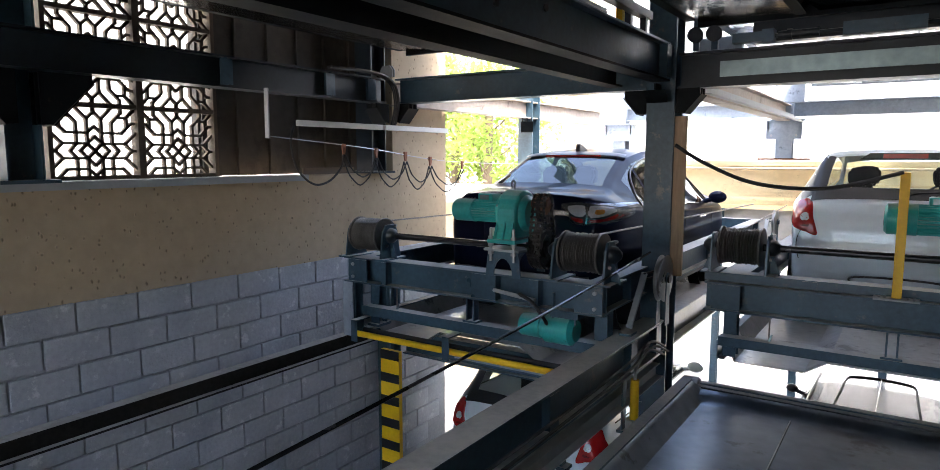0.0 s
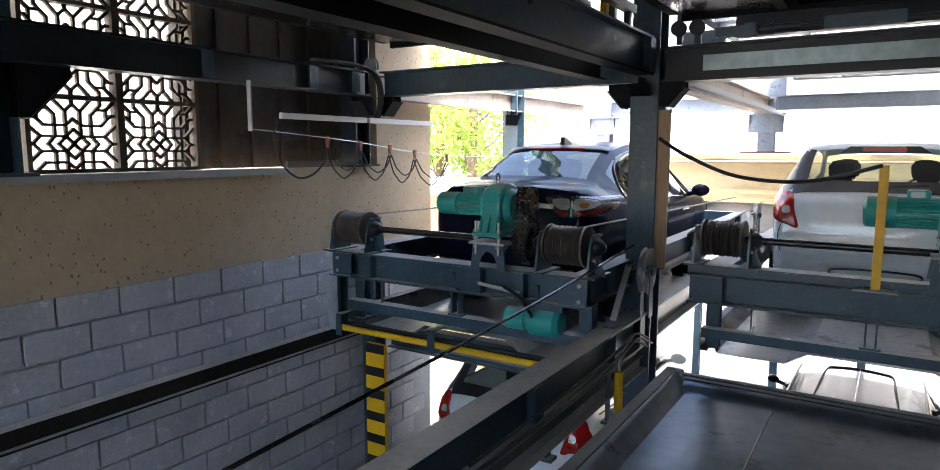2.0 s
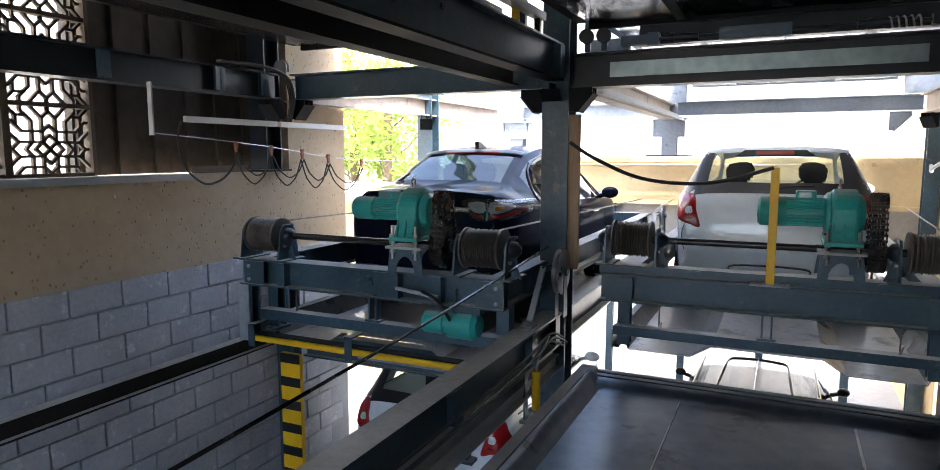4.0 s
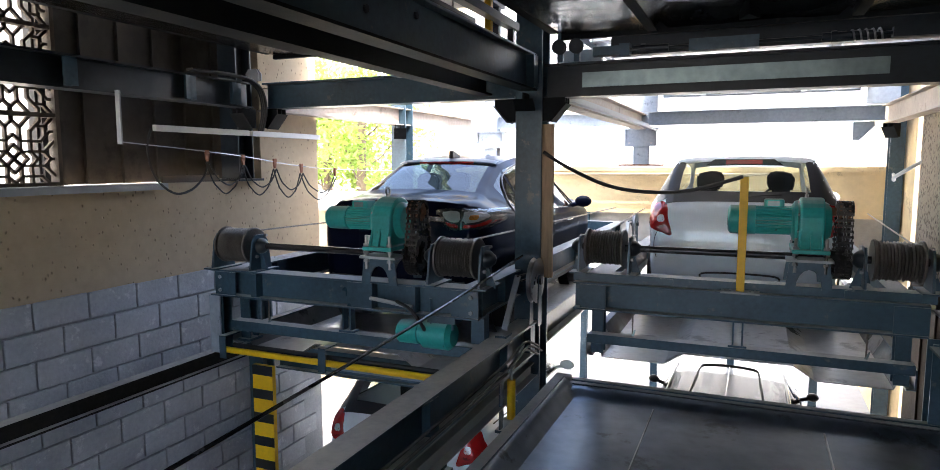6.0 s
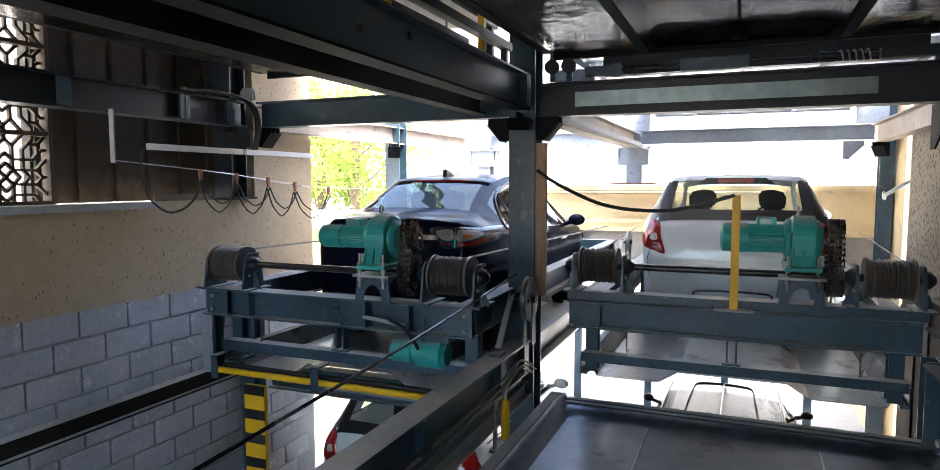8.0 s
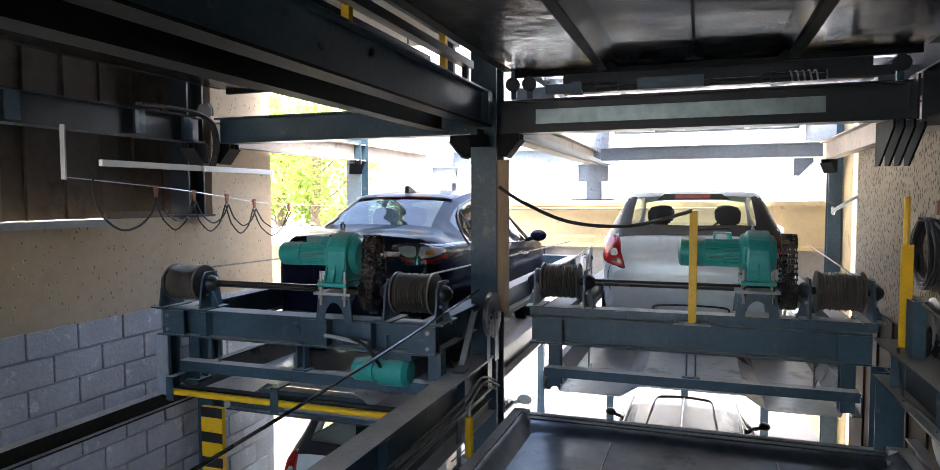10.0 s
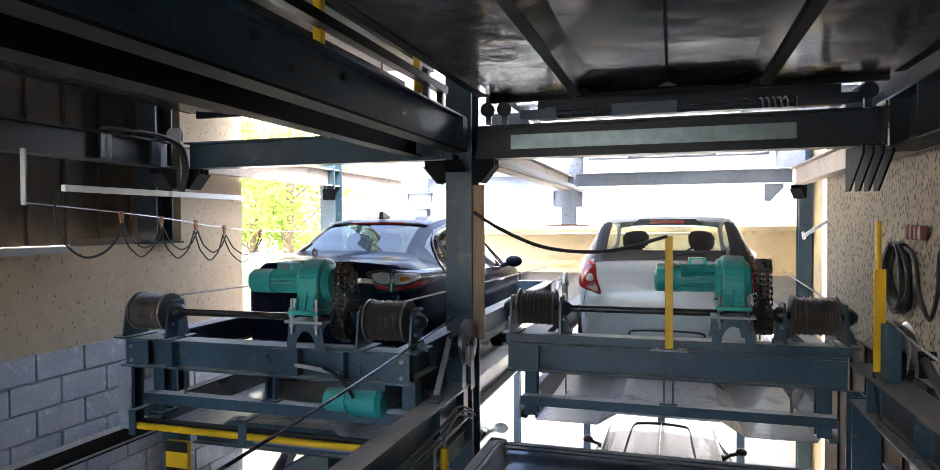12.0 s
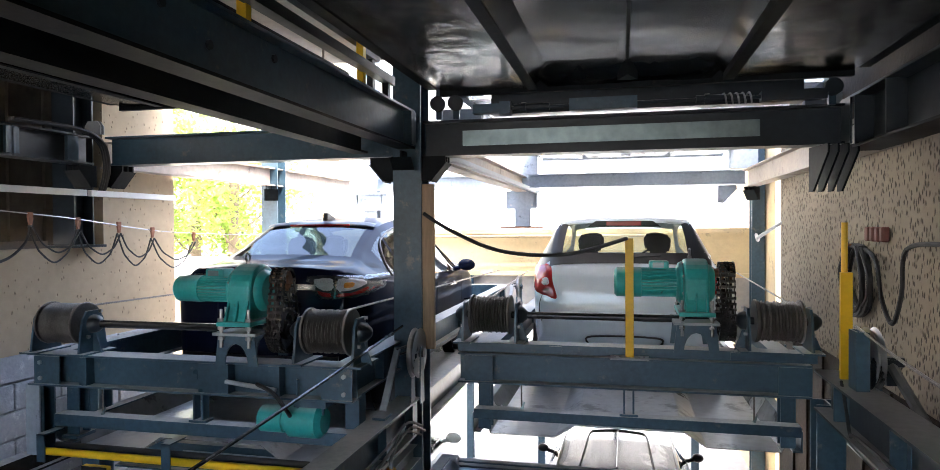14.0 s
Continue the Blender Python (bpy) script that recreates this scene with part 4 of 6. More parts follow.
# ---- pallets overhead ----
def upper_pallet(name, label, x0, x1, y0, y1, z, sheet, ribs):
    """A pressed pallet seen from below: two wheel troughs and a raised middle, closed by a sloping lip at the far end."""
    th = thing(name, label, "pallet", "overhead pallets")
    a, b = ribs
    # trim carries painted shade on dark pallets, painted daylight on the pale one
    trim = SHADED if sheet is UNDER else PALE_DAYLIT
    keys = [(x0, z + 0.13), (x0 + 0.06, z + 0.01), (a - 0.06, z), (a + 0.05, z + 0.10), (b - 0.05, z + 0.10), (b + 0.06, z), (x1 - 0.06, z + 0.01), (x1, z + 0.13)]
    xs = []
    for (p, _), (q, _) in zip(keys, keys[1:]):
        n = max(1, round((q - p) / 0.06))
        xs += [p + (q - p) * k / n for k in range(n)]
    xs.append(x1)
    ny = 110
    bm = B()
    grid = []
    for x in xs:
        h = float(np.interp(x, [k[0] for k in keys], [k[1] for k in keys]))
        col = []
        for j in range(ny + 1):
            y = y0 + (y1 - y0) * j / ny
            zz = h - (max(0.0, 1 - (y1 - y) / 0.22) * (h - z) if a < x < b else 0)
            col.append(bm.verts.new((x, y, zz + 0.011 * noise.noise((x * 3.1, y * 1.7, z)) + 0.005 * noise.noise((x * 8, y * 6, 3)))))
        grid.append(col)
    for i in range(len(xs) - 1):
        for j in range(ny):
            bm.faces.new([grid[i][j], grid[i + 1][j], grid[i + 1][j + 1], grid[i][j + 1]])
    bmesh.ops.solidify(bm, geom=bm.faces[:], thickness=0.006)
    ob = part("sheet", bm, sheet, th, "oily dark pressed sheet, dented", smooth=True)
    # middle faces take the dim sheet; their lack of reflected light is painted
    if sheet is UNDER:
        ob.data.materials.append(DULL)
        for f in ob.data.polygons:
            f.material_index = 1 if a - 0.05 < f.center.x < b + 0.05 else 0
    for x, s in ((a, -1), (b, 1)):
        bm = B()
        prism(bm, [(x - 0.03, z - 0.014), (x + 0.03, z - 0.014), (x + 0.03, z - 0.004), (x - 0.018, z - 0.004), (x - 0.018, z + 0.03), (x - 0.03, z + 0.03)], y0, y1 - 0.02, "y", Matrix.Translation((s * 0.05, 0, 0)))
        part("rib", bm, trim, th)
    bm = B()
    mid = (a + b) / 2
    rod(bm, (mid, y0, z + 0.085), (mid, y1 - 0.3, z + 0.085), 0.01, 8)
    part("centre_rod", bm, trim, th)
    bm = B()
    prism(bm, [(mid - 0.06, y1 - 0.1), (mid + 0.06, y1 - 0.1), (mid, y1 - 0.26)], z + 0.0, z + 0.09, "z")
    part("centre_wedge", bm, trim, th)
    bm = B()
    box(bm, x0 + 0.05, x1 - 0.05, y1 - 0.006, y1 + 0.03, z - 0.025, z + 0.12)
    part("end_lip", bm, trim, th)
    for x in (x0, x1):
        bm = B()
        box(bm, x - 0.03, x + 0.03, y0, y1, z + 0.02, z + 0.16)
        part("side_rail", bm, trim, th)
        for y in (y0 + 0.4, y1 - 0.25):
            bm = B()
            if y1 < 5:
                rod(bm, (x, y if y < 4 else 4.4, z + 0.1), (x, y if y < 4 else 4.4, 7.4), 0.008, 6)
                part("hanger_rope", bm, ROPE, th)
            else:
                bm.free()
    return th


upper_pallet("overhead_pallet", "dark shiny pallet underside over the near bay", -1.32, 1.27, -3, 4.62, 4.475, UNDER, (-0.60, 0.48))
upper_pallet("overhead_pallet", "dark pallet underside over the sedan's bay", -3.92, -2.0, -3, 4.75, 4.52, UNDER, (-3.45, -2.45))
upper_pallet("overhead_pallet", "pale daylit pallet underside over the hatchback", -1.25, 1.25, 5.15, 9.7, 4.52, PALLET, (-0.61, 0.50))
rear = bpy.data.objects["overhead_pallet.002"]
for x0, x1, z0 in ((-1.56, -1.22, 4.28), (1.22, 1.56, 4.30)):
    for y in (5.7, 9.3):
        bm = B()
        box(bm, x0, x1, y, y + 0.08, z0, 4.56)
        part("lug", bm, PALE_DAYLIT, rear)

th = thing("end_channel", "dark channel closing the gap behind the tie rod", "channel", "")
bm = B()
prism(bm, [(4.90, 4.365), (5.0, 4.365), (5.0, 4.377), (4.912, 4.377), (4.912, 4.498), (5.0, 4.498), (5.0, 4.51), (4.90, 4.51)], -0.98, 1.02, "x")
part("channel", bm, DARK, th)
for x in (-0.9, 0.93):
    bm = B()
    box(bm, x - 0.02, x + 0.02, 4.94, 4.98, 4.51, 5.0)
    part("hanger", bm, DARK, th)

# tie rod with springs and turnbuckle between pallet and beam
th = thing("tie_rod", "black spring-loaded tie rod with turnbuckle and sheet cover", "rod", "", pose(0, 4.66, 4.36))
bm = B()
box(bm, -1.05, -0.85, -0.035, 0.035, -0.03, 0.03)
part("end_block", bm, STEEL, th)
bm = B()
box(bm, -0.87, -0.80, -0.045, 0.045, -0.04, 0.04)
part("clevis", bm, STEEL, th)
bm = B()
rod(bm, (-0.8, 0, 0), (0.8, 0, 0), 0.012, 8)
part("rod", bm, DARK, th)
for a, b in ((-0.78, -0.55), (0.35, 0.62)):
    bm = B()
    rod(bm, (a, 0, 0), (b, 0, 0), 0.026, 10)
    rod(bm, (a + 0.05, 0, 0), (a + 0.08, 0, 0), 0.035, 8)
    part("turnbuckle", bm, DARK, th)
bm = B()
box(bm, -0.42, 0.0, -0.04, 0.03, -0.035, 0.04)
part("cover", bm, STEEL, th, "blue-grey sheet cover")
bm = B()
pts = [(0.5 + k * 0.006, 0.03 * math.cos(k * 1.05), 0.03 * math.sin(k * 1.05)) for k in range(30)]
tube(bm, pts, 0.006, 5)
part("spring", bm, SHAFT, th)
bm = B()
box(bm, 0.72, 1.08, -0.035, 0.035, -0.03, 0.03)
part("end_block", bm, DARK, th)
# pulley block on the wall girder's joint
th = thing("pulley_block", "small grey pulley block on the girder joint", "pulley", "", pose(-3.98, 4.62, 4.30))
bm = B()
prism(bm, [(-0.07, 0), (0.07, 0), (0.07, 0.06), (0.04, 0.10), (-0.04, 0.10), (-0.07, 0.06)], -0.02, -0.012, "y")
prism(bm, [(-0.07, 0), (0.07, 0), (0.07, 0.06), (0.04, 0.10), (-0.04, 0.10), (-0.07, 0.06)], 0.012, 0.02, "y")
part("cheek", bm, GREY, th)
bm = B()
lathe(bm, [(-0.011, 0.0), (-0.011, 0.045), (0.011, 0.045), (0.011, 0.0)], (0, 0, 0.05), "y", 20)
part("wheel", bm, SHAFT, th, smooth=True)
# small rollers at the beam ends
for x, y in ((-1.28, 4.6), (-1.16, 4.6), (1.12, 4.66)):
    th = thing("guide_roller", "small black guide roller at the beam's end", "roller", "guide rollers", pose(x, y, 4.40))
    bm = B()
    lathe(bm, [(-0.02, 0.02), (-0.02, 0.05), (-0.008, 0.042), (0.008, 0.042), (0.02, 0.05), (0.02, 0.02)], (0, 0, 0), "y", 20)
    part("roller", bm, DARK, th)
    bm = B()
    box(bm, -0.02, 0.02, 0.02, 0.05, -0.1, 0.12)
    part("bracket", bm, STEEL, th)
# flat bars above the long girder
for z, x in ((4.47, -1.50), (4.62, -1.60)):
    bm = B()
    box(bm, x - 0.03, x + 0.03, -3, 4.3, z, z + 0.05)
    for y in (-2.9, 0.2, 4.2):
        box(bm, x - 0.02, x + 0.02, y, y + 0.04, 4.38, z)
    tagged(part("upper_rail", bm, DARK), "flat dark rail running over the long girder", "rail", "upper rails")
for y in (2.7, 3.9):
    bm = B()
    box(bm, -1.56, -1.52, y, y + 0.04, 4.38, 5.2)
    tagged(part("yellow_strut", bm, YELLOW), "slim yellow strut above the girder", "strut", "yellow struts")
# bolts on the long girder's web
for y, z in ((1.0, 4.31), (1.6, 4.22), (2.2, 4.31), (2.45, 4.24), (2.9, 4.30)):
    bm = B()
    rod(bm, (-1.515, y, z), (-1.505, y, z), 0.018, 8)
    part("bolt", bm, DARK, main_girder)

# conduits tied along the rail by the column, and cable runs on the wall girder
for k, (dx, dz) in enumerate(((0.0, 0.0), (0.02, -0.03), (-0.01, -0.06))):
    bm = B()
    tube(bm, [(-1.40 + dx, 2.2, 2.30 + dz), (-1.42 + dx, 3.2, 2.29 + dz), (-1.40 + dx, 3.9, 2.33 + dz), (-1.41 + dx, 4.3, 2.36 + dz), (-1.41 + dx, 4.62, 2.25 + dz)], 0.009, 6)
    tagged(part("rail_cable", bm, RUBBER), "cable clipped to the rail girder's web", "cable", "rail cables")
for k in range(3):
    bm = B()
    tube(bm, [(-3.99 + 0.02 * k, 3.9, 4.31), (-3.97 + 0.02 * k, 4.4, 4.315), (-3.95 + 0.02 * k, 4.62, 4.24), (-3.93 + 0.02 * k, 4.66, 4.05), (-4.0 + 0.02 * k, 4.68, 3.86)], 0.013, 6)
    tagged(part("girder_cable", bm, RUBBER), "black cable bending round the girder joint", "cable", "girder cables")


# ---- cars ----
def paint(name, base, rough=0.18, metal=0.0, coat=0.8):
    m = mat(name, base, rough, metal, 0.06, 3, shine=0.5 if base[0] > 0.02 else 0.02)
    b = m.node_tree.nodes["Principled BSDF"]
    b.inputs["Coat Weight"].default_value, b.inputs["Coat Roughness"].default_value = coat, 0.015
    return m


def glass(name, tint, gloss=0.12):
    m = bpy.data.materials.new(name)
    m.use_nodes = True
    n, l = m.node_tree.nodes, m.node_tree.links
    n.remove(n["Principled BSDF"])
    clear, shine, lw, mix = n.new("ShaderNodeBsdfTransparent"), n.new("ShaderNodeBsdfGlossy"), n.new("ShaderNodeLayerWeight"), n.new("ShaderNodeMixShader")
    power, fres = n.new("ShaderNodeMath"), n.new("ShaderNodeMath")
    power.operation, fres.operation = "POWER", "MULTIPLY_ADD"
    power.inputs[1].default_value, fres.inputs[1].default_value, fres.inputs[2].default_value = 4.0, 0.7, gloss * 0.5
    l.new(lw.outputs["Facing"], power.inputs[0]), l.new(power.outputs[0], fres.inputs[0])
    clear.inputs["Color"].default_value = (*tint, 1)
    shine.inputs["Roughness"].default_value = 0.02
    l.new(fres.outputs[0], mix.inputs[0]), l.new(clear.outputs[0], mix.inputs[1]), l.new(shine.outputs[0], mix.inputs[2])
    l.new(mix.outputs[0], n["Material Output"].inputs["Surface"])
    return m


NAVY = paint("dark_blue_car_paint", (0.0035, 0.006, 0.020), 0.35, 0.0, 0.28)
WHITE = paint("white_car_paint", (0.82, 0.88, 0.93))
SILVER = paint("silver_car_paint", (0.13, 0.135, 0.145), 0.2, 0.7, 0.5)
CARGLASS = glass("tinted_car_glass", (0.80, 0.86, 0.85), 0.03)
SEDANGLASS = glass("dark_tinted_car_glass", (0.20, 0.26, 0.26), 0.09)
CLEAR = glass("clear_lamp_glass", (0.9, 0.9, 0.9))
CHROME = mat("chrome", (0.75, 0.75, 0.76), 0.12, 1.0, 0.05, 10)
REDLAMP = mat("red_lamp_plastic", (0.42, 0.012, 0.012), 0.15, 0.0, 0.15, 30, coat=0.6)
LAMPWHITE = mat("silver_lamp_bowl", (0.70, 0.68, 0.68), 0.2, 0.15, 0.2, 40)
AMBER = mat("amber_lamp", (0.75, 0.30, 0.05), 0.2)
SEAT = mat("dark_seat_fabric", (0.007, 0.007, 0.008), 0.85, 0.0, 0.2, 30)
PLATE = mat("white_plate", (0.78, 0.78, 0.76), 0.4, 0.0, 0.05, 20)
BLUEBOX = mat("blue_tissue_box", (0.03, 0.30, 0.42), 0.5, 0.0, 0.3, 30, second=(0.05, 0.35, 0.22))


def ease(keys, u):
    """A smooth monotone curve through (u, value) pairs."""
    for (u0, a), (u1, b) in zip(keys, keys[1:]):
        if u <= u1:
            i = keys.index((u0, a))
            d = (b - a) / (u1 - u0)
            dl = (a - keys[i - 1][1]) / (u0 - keys[i - 1][0]) if i else d
            dr = (keys[i + 2][1] - b) / (keys[i + 2][0] - u1) if i + 2 < len(keys) else d
            m0 = 0 if dl * d <= 0 else 2 * dl * d / (dl + d)
            m1 = 0 if dr * d <= 0 else 2 * dr * d / (dr + d)
            t, h = (u - u0) / (u1 - u0), u1 - u0
            return a * (1 + 2 * t) * (1 - t) ** 2 + m0 * h * t * (1 - t) ** 2 + b * t * t * (3 - 2 * t) + m1 * h * t * t * (t - 1)
    return keys[-1][1]


class Body:
    """A car's skin as a surface: u metres from the tail, v from 0 at the top's middle over the flank to 9 at the floor's middle; side is 1 or -1."""

    def __init__(self, top, belt, floor, half, roof):
        self.top, self.belt, self.floor, self.half, self.roof = top, belt, floor, half, roof
        self.cuts = []

    def at(self, u, v, side=1, lift=0.0):
        zt, zs, zb, w, k = (ease(c, u) for c in (self.top, self.belt, self.floor, self.half, self.roof))
        zs = min(zs, zt - 0.02)
        h = zt - zs
        d = min(0.085, h * 0.45)
        wr = w * k
        pts = [(0, zt), (wr * 0.5, zt - d * 0.06), (wr * 0.86, zt - d * 0.32), (wr * 0.985, zt - d), (w * 0.972, zs + 0.01), (w, zs - 0.09),
               (w * 0.995, zs * 0.55 + zb * 0.45), (w * 0.975, zb + 0.10), (w * 0.9, zb), (0, zb)]
        i = min(int(v), 8)
        t = v - i
        p0, p1, p2, p3 = pts[max(i - 1, 0)], pts[i], pts[i + 1], pts[min(i + 2, 9)]
        if i == 0:
            p0 = (-pts[1][0], pts[1][1])
        if i == 3:
            x, z = p1[0] + (p2[0] - p1[0]) * t, p1[1] + (p2[1] - p1[1]) * t
        else:
            x, z = (0.5 * (2 * b + (c - a) * t + (2 * a - 5 * b + 4 * c - e) * t * t + (3 * b - a - 3 * c + e) * t ** 3) for a, b, c, e in zip(p0, p1, p2, p3))
        p = Vector((side * x, u, z))
        if lift:
            e = 0.01
            du = self.at(u + e, v, side) - self.at(u - e, v, side)
            dv = self.at(u, min(v + 0.05, 9), side) - self.at(u, max(v - 0.05, 0), side)
            nrm = du.cross(dv).normalized() * (1 if side < 0 else -1)
            mid = Vector((0, 2.0 if u < 2.0 else u, 0.8))
            if nrm.dot(p - mid) < 0:
                nrm = -nrm
            p += nrm * lift
        return p

    def section(self, i):
        """The half outline at the i-th of fine steps from the tail, as (x, z) pairs."""
        if not self.cuts:
            for k in range(181):
                self.cuts.append([(p.x, p.z) for p in (self.at(0.002 + k * 0.005, v * 0.25) for v in range(37))])
        return self.cuts[i]

    def tail(self, x, z):
        """How far from the tail the skin lies, looking forward at the point (x, z)."""
        for i in range(181):
            hit = [a[0] + (b[0] - a[0]) * (z - a[1]) / (b[1] - a[1]) for a, b in zip(self.section(i), self.section(i)[1:]) if (a[1] - z) * (b[1] - z) <= 0 and a[1] != b[1]]
            if hit and max(hit) >= x:
                return 0.002 + i * 0.005
        return 0.9

    def rear_patch(self, bm, corners, side, lift=0.006, n=12, m=8):
        """A patch spanned between four (x, z) corners and laid on the tail."""
        a, b, c, d = corners
        grid = []
        for i in range(n + 1):
            row = []
            for j in range(m + 1):
                s, t = i / n, j / m
                x, z = ((1 - s) * (1 - t) * a[q] + s * (1 - t) * b[q] + s * t * c[q] + (1 - s) * t * d[q] for q in (0, 1))
                row.append(bm.verts.new((side * (x + lift * 0.7), self.tail(x, z) - lift, z)))
            grid.append(row)
        for i in range(n):
            for j in range(m):
                bm.faces.new([grid[i][j], grid[i + 1][j], grid[i + 1][j + 1], grid[i][j + 1]])

    def rear_shape(self, bm, outline, side, lift=0.006, rings=6, per=5):
        """A smooth closed outline of (x, z) points, filled and laid on the tail."""
        n = len(outline)
        rim = []
        for i in range(n):
            a, b, c, d = (outline[(i + k) % n] for k in (-1, 0, 1, 2))
            for k in range(per):
                t = k / per
                rim.append(tuple(0.5 * (2 * b[q] + (c[q] - a[q]) * t + (2 * a[q] - 5 * b[q] + 4 * c[q] - d[q]) * t * t + (3 * b[q] - a[q] - 3 * c[q] + d[q]) * t ** 3) for q in (0, 1)))
        cx, cz = sum(p[0] for p in outline) / n, sum(p[1] for p in outline) / n
        rows = []
        for r in range(1, rings + 1):
            f = r / rings
            out = lift if r < rings else lift * 0.2
            row = []
            for x, z in rim:
                px, pz = cx + (x - cx) * f, cz + (z - cz) * f
                row.append(bm.verts.new((side * (px + out * 0.7), self.tail(px, pz) - out, pz)))
            rows.append(row)
        hub = bm.verts.new((side * (cx + lift * 0.7), self.tail(cx, cz) - lift, cz))
        m = len(rim)
        for i in range(m):
            bm.faces.new([hub, rows[0][i], rows[0][(i + 1) % m]])
            for a, b in zip(rows, rows[1:]):
                bm.faces.new([a[i], b[i], b[(i + 1) % m], a[(i + 1) % m]])

    def patch(self, bm, corners, side, lift=0.004, n=10, m=8, thick=0.0):
        """A patch spanned between four (u, v) corners, lifted off the skin."""
        a, b, c, d = corners
        def uv(s, t):
            return [(1 - s) * (1 - t) * a[q] + s * (1 - t) * b[q] + s * t * c[q] + (1 - s) * t * d[q] for q in (0, 1)]
        grid = [[bm.verts.new(self.at(*uv(i / n, j / m), side, lift)) for j in range(m + 1)] for i in range(n + 1)]
        for i in range(n):
            for j in range(m):
                bm.faces.new([grid[i][j], grid[i + 1][j], grid[i + 1][j + 1], grid[i][j + 1]])


def car(name, label, m, body, length, colour, windows, rear, front, wheels, radius=0.29):
    """windows: (u0, u1) ranges along the flank; rear, front: (u0, u1) of the screens."""
    th = thing(name, label, "car", "parked cars", m)
    us = sorted({round(length * k / 90, 4) for k in range(91)} | {q for w in windows for q in w} | set(rear) | set(front) | {0.01, 0.02, 0.03, 0.05, 0.07, length - 0.02})
    vs = [k * 0.25 for k in range(36)] + [9.0]
    bm = B()
    glass_bm = {}
    def kind(u, v):
        for i, (a, b) in enumerate(windows):
            if a < u < b and 3.12 < v < 3.95:
                return "side_window", i
        if rear[0] < u < rear[1] and v < 1.75:
            return "rear_window", 0
        if front[0] < u < front[1] and v < 2.25:
            return "windscreen", 0
        return None
    for side in (1, -1):
        cache = {}
        def vert(target, u, v):
            key = (id(target), u, v)
            if key not in cache:
                cache[key] = target.verts.new(body.at(u, v, side))
            return cache[key]
        for u0, u1 in zip(us, us[1:]):
            for v0, v1 in zip(vs, vs[1:]):
                u, v = (u0 + u1) / 2, (v0 + v1) / 2
                p = body.at(u, v, side)
                if v > 5 and any(math.hypot(p.y - wy, p.z - radius) < radius + 0.05 for wy in wheels) and v < 8:
                    continue
                k = kind(u, v)
                target = bm
                if k:
                    key = (k[0], k[1], side if k[0] == "side_window" else 1)
                    target = glass_bm.setdefault(key, B())
                q = [vert(target, a, b) for a, b in ((u0, v0), (u1, v0), (u1, v1), (u0, v1))]
                q = list(dict.fromkeys(q))
                if len(q) > 2:
                    try:
                        target.faces.new(q)
                    except ValueError:
                        pass
    for u in (us[0], us[-1]):
        ring = [body.at(u, v, 1) for v in vs] + [body.at(u, v, -1) for v in vs[::-1][1:-1]]
        bm.faces.new([bm.verts.new(p) for p in ring])
    bmesh.ops.remove_doubles(bm, verts=bm.verts, dist=0.0008)
    shell = part("body", bm, colour, th, smooth=True)
    for (k, i, s), g in glass_bm.items():
        bmesh.ops.remove_doubles(g, verts=g.verts, dist=0.0008)
        ob = part(k, g, SEDANGLASS if colour is NAVY else CARGLASS, th, smooth=True)
        ob.visible_shadow = False
    # wheels
    for wy in wheels:
        for s in (-1, 1):
            x = s * (ease(body.half, wy) - 0.09)
            bm = B()
            lathe(bm, [(-0.09, 0.19), (-0.09, radius - 0.02), (-0.07, radius), (0.07, radius), (0.09, radius - 0.02), (0.09, 0.19)], (x, wy, radius), "x", 32)
            w = part("wheel", bm, RUBBER, th, smooth=True)
            bm = B()
            lathe(bm, [(-0.06, 0.195), (0.06, 0.195), (0.08, 0.185), (0.05, 0.16), (0.04, 0.0)] if s > 0 else [(-0.04, 0.0), (-0.05, 0.16), (-0.08, 0.185), (-0.06, 0.195), (0.06, 0.195)], (x, wy, radius), "x", 28)
            part("rim", bm, LAMPWHITE, w, smooth=True)
            bm = B()
            lathe(bm, [(-0.12, radius + 0.08), (0.0, radius + 0.08), (0.0, radius + 0.07), (-0.12, radius + 0.07)], (x - 0.02 * s, wy, radius), "x", 32)
            part("arch_liner", bm, BLACKPAINT, w)
    # cabin: floor, dashboard, seats with headrests, steering wheel
    bm = B()
    lim = ease(body.half, length * 0.4) - 0.12
    box(bm, -lim, lim, rear[0] + 0.15, front[1] - 0.1, 0.3, 0.62)
    box(bm, -lim, lim, front[1] - 0.45, front[1] - 0.12, 0.62, ease(body.belt, 2.5) - 0.02)
    part("interior", bm, SEAT, th)
    for y in (length * 0.33, length * 0.52):
        for x in (-0.36, 0.36):
            bm = B()
            box(bm, x - 0.23, x + 0.23, y, y + 0.14, 0.55, 1.10, None)
            bmesh.ops.bevel(bm, geom=bm.edges[:] + bm.verts[:], offset=0.05, segments=2, affect="EDGES")
            st = part("seat", bm, SEAT, th, smooth=True)
            bm = B()
            prism(bm, [(x - 0.105, 1.14), (x + 0.105, 1.14), (x + 0.135, 1.24), (x + 0.12, 1.32), (x + 0.07, 1.35), (x - 0.07, 1.35), (x - 0.12, 1.32), (x - 0.135, 1.24)], y + 0.02, y + 0.12, "y")
            bmesh.ops.bevel(bm, geom=bm.edges[:], offset=0.022, segments=2, affect="EDGES")
            for dx in (-0.05, 0.05):
                rod(bm, (x + dx, y + 0.07, 1.05), (x + dx, y + 0.07, 1.2), 0.008, 6)
            part("headrest", bm, SEAT, st, smooth=True)
    bm = B()
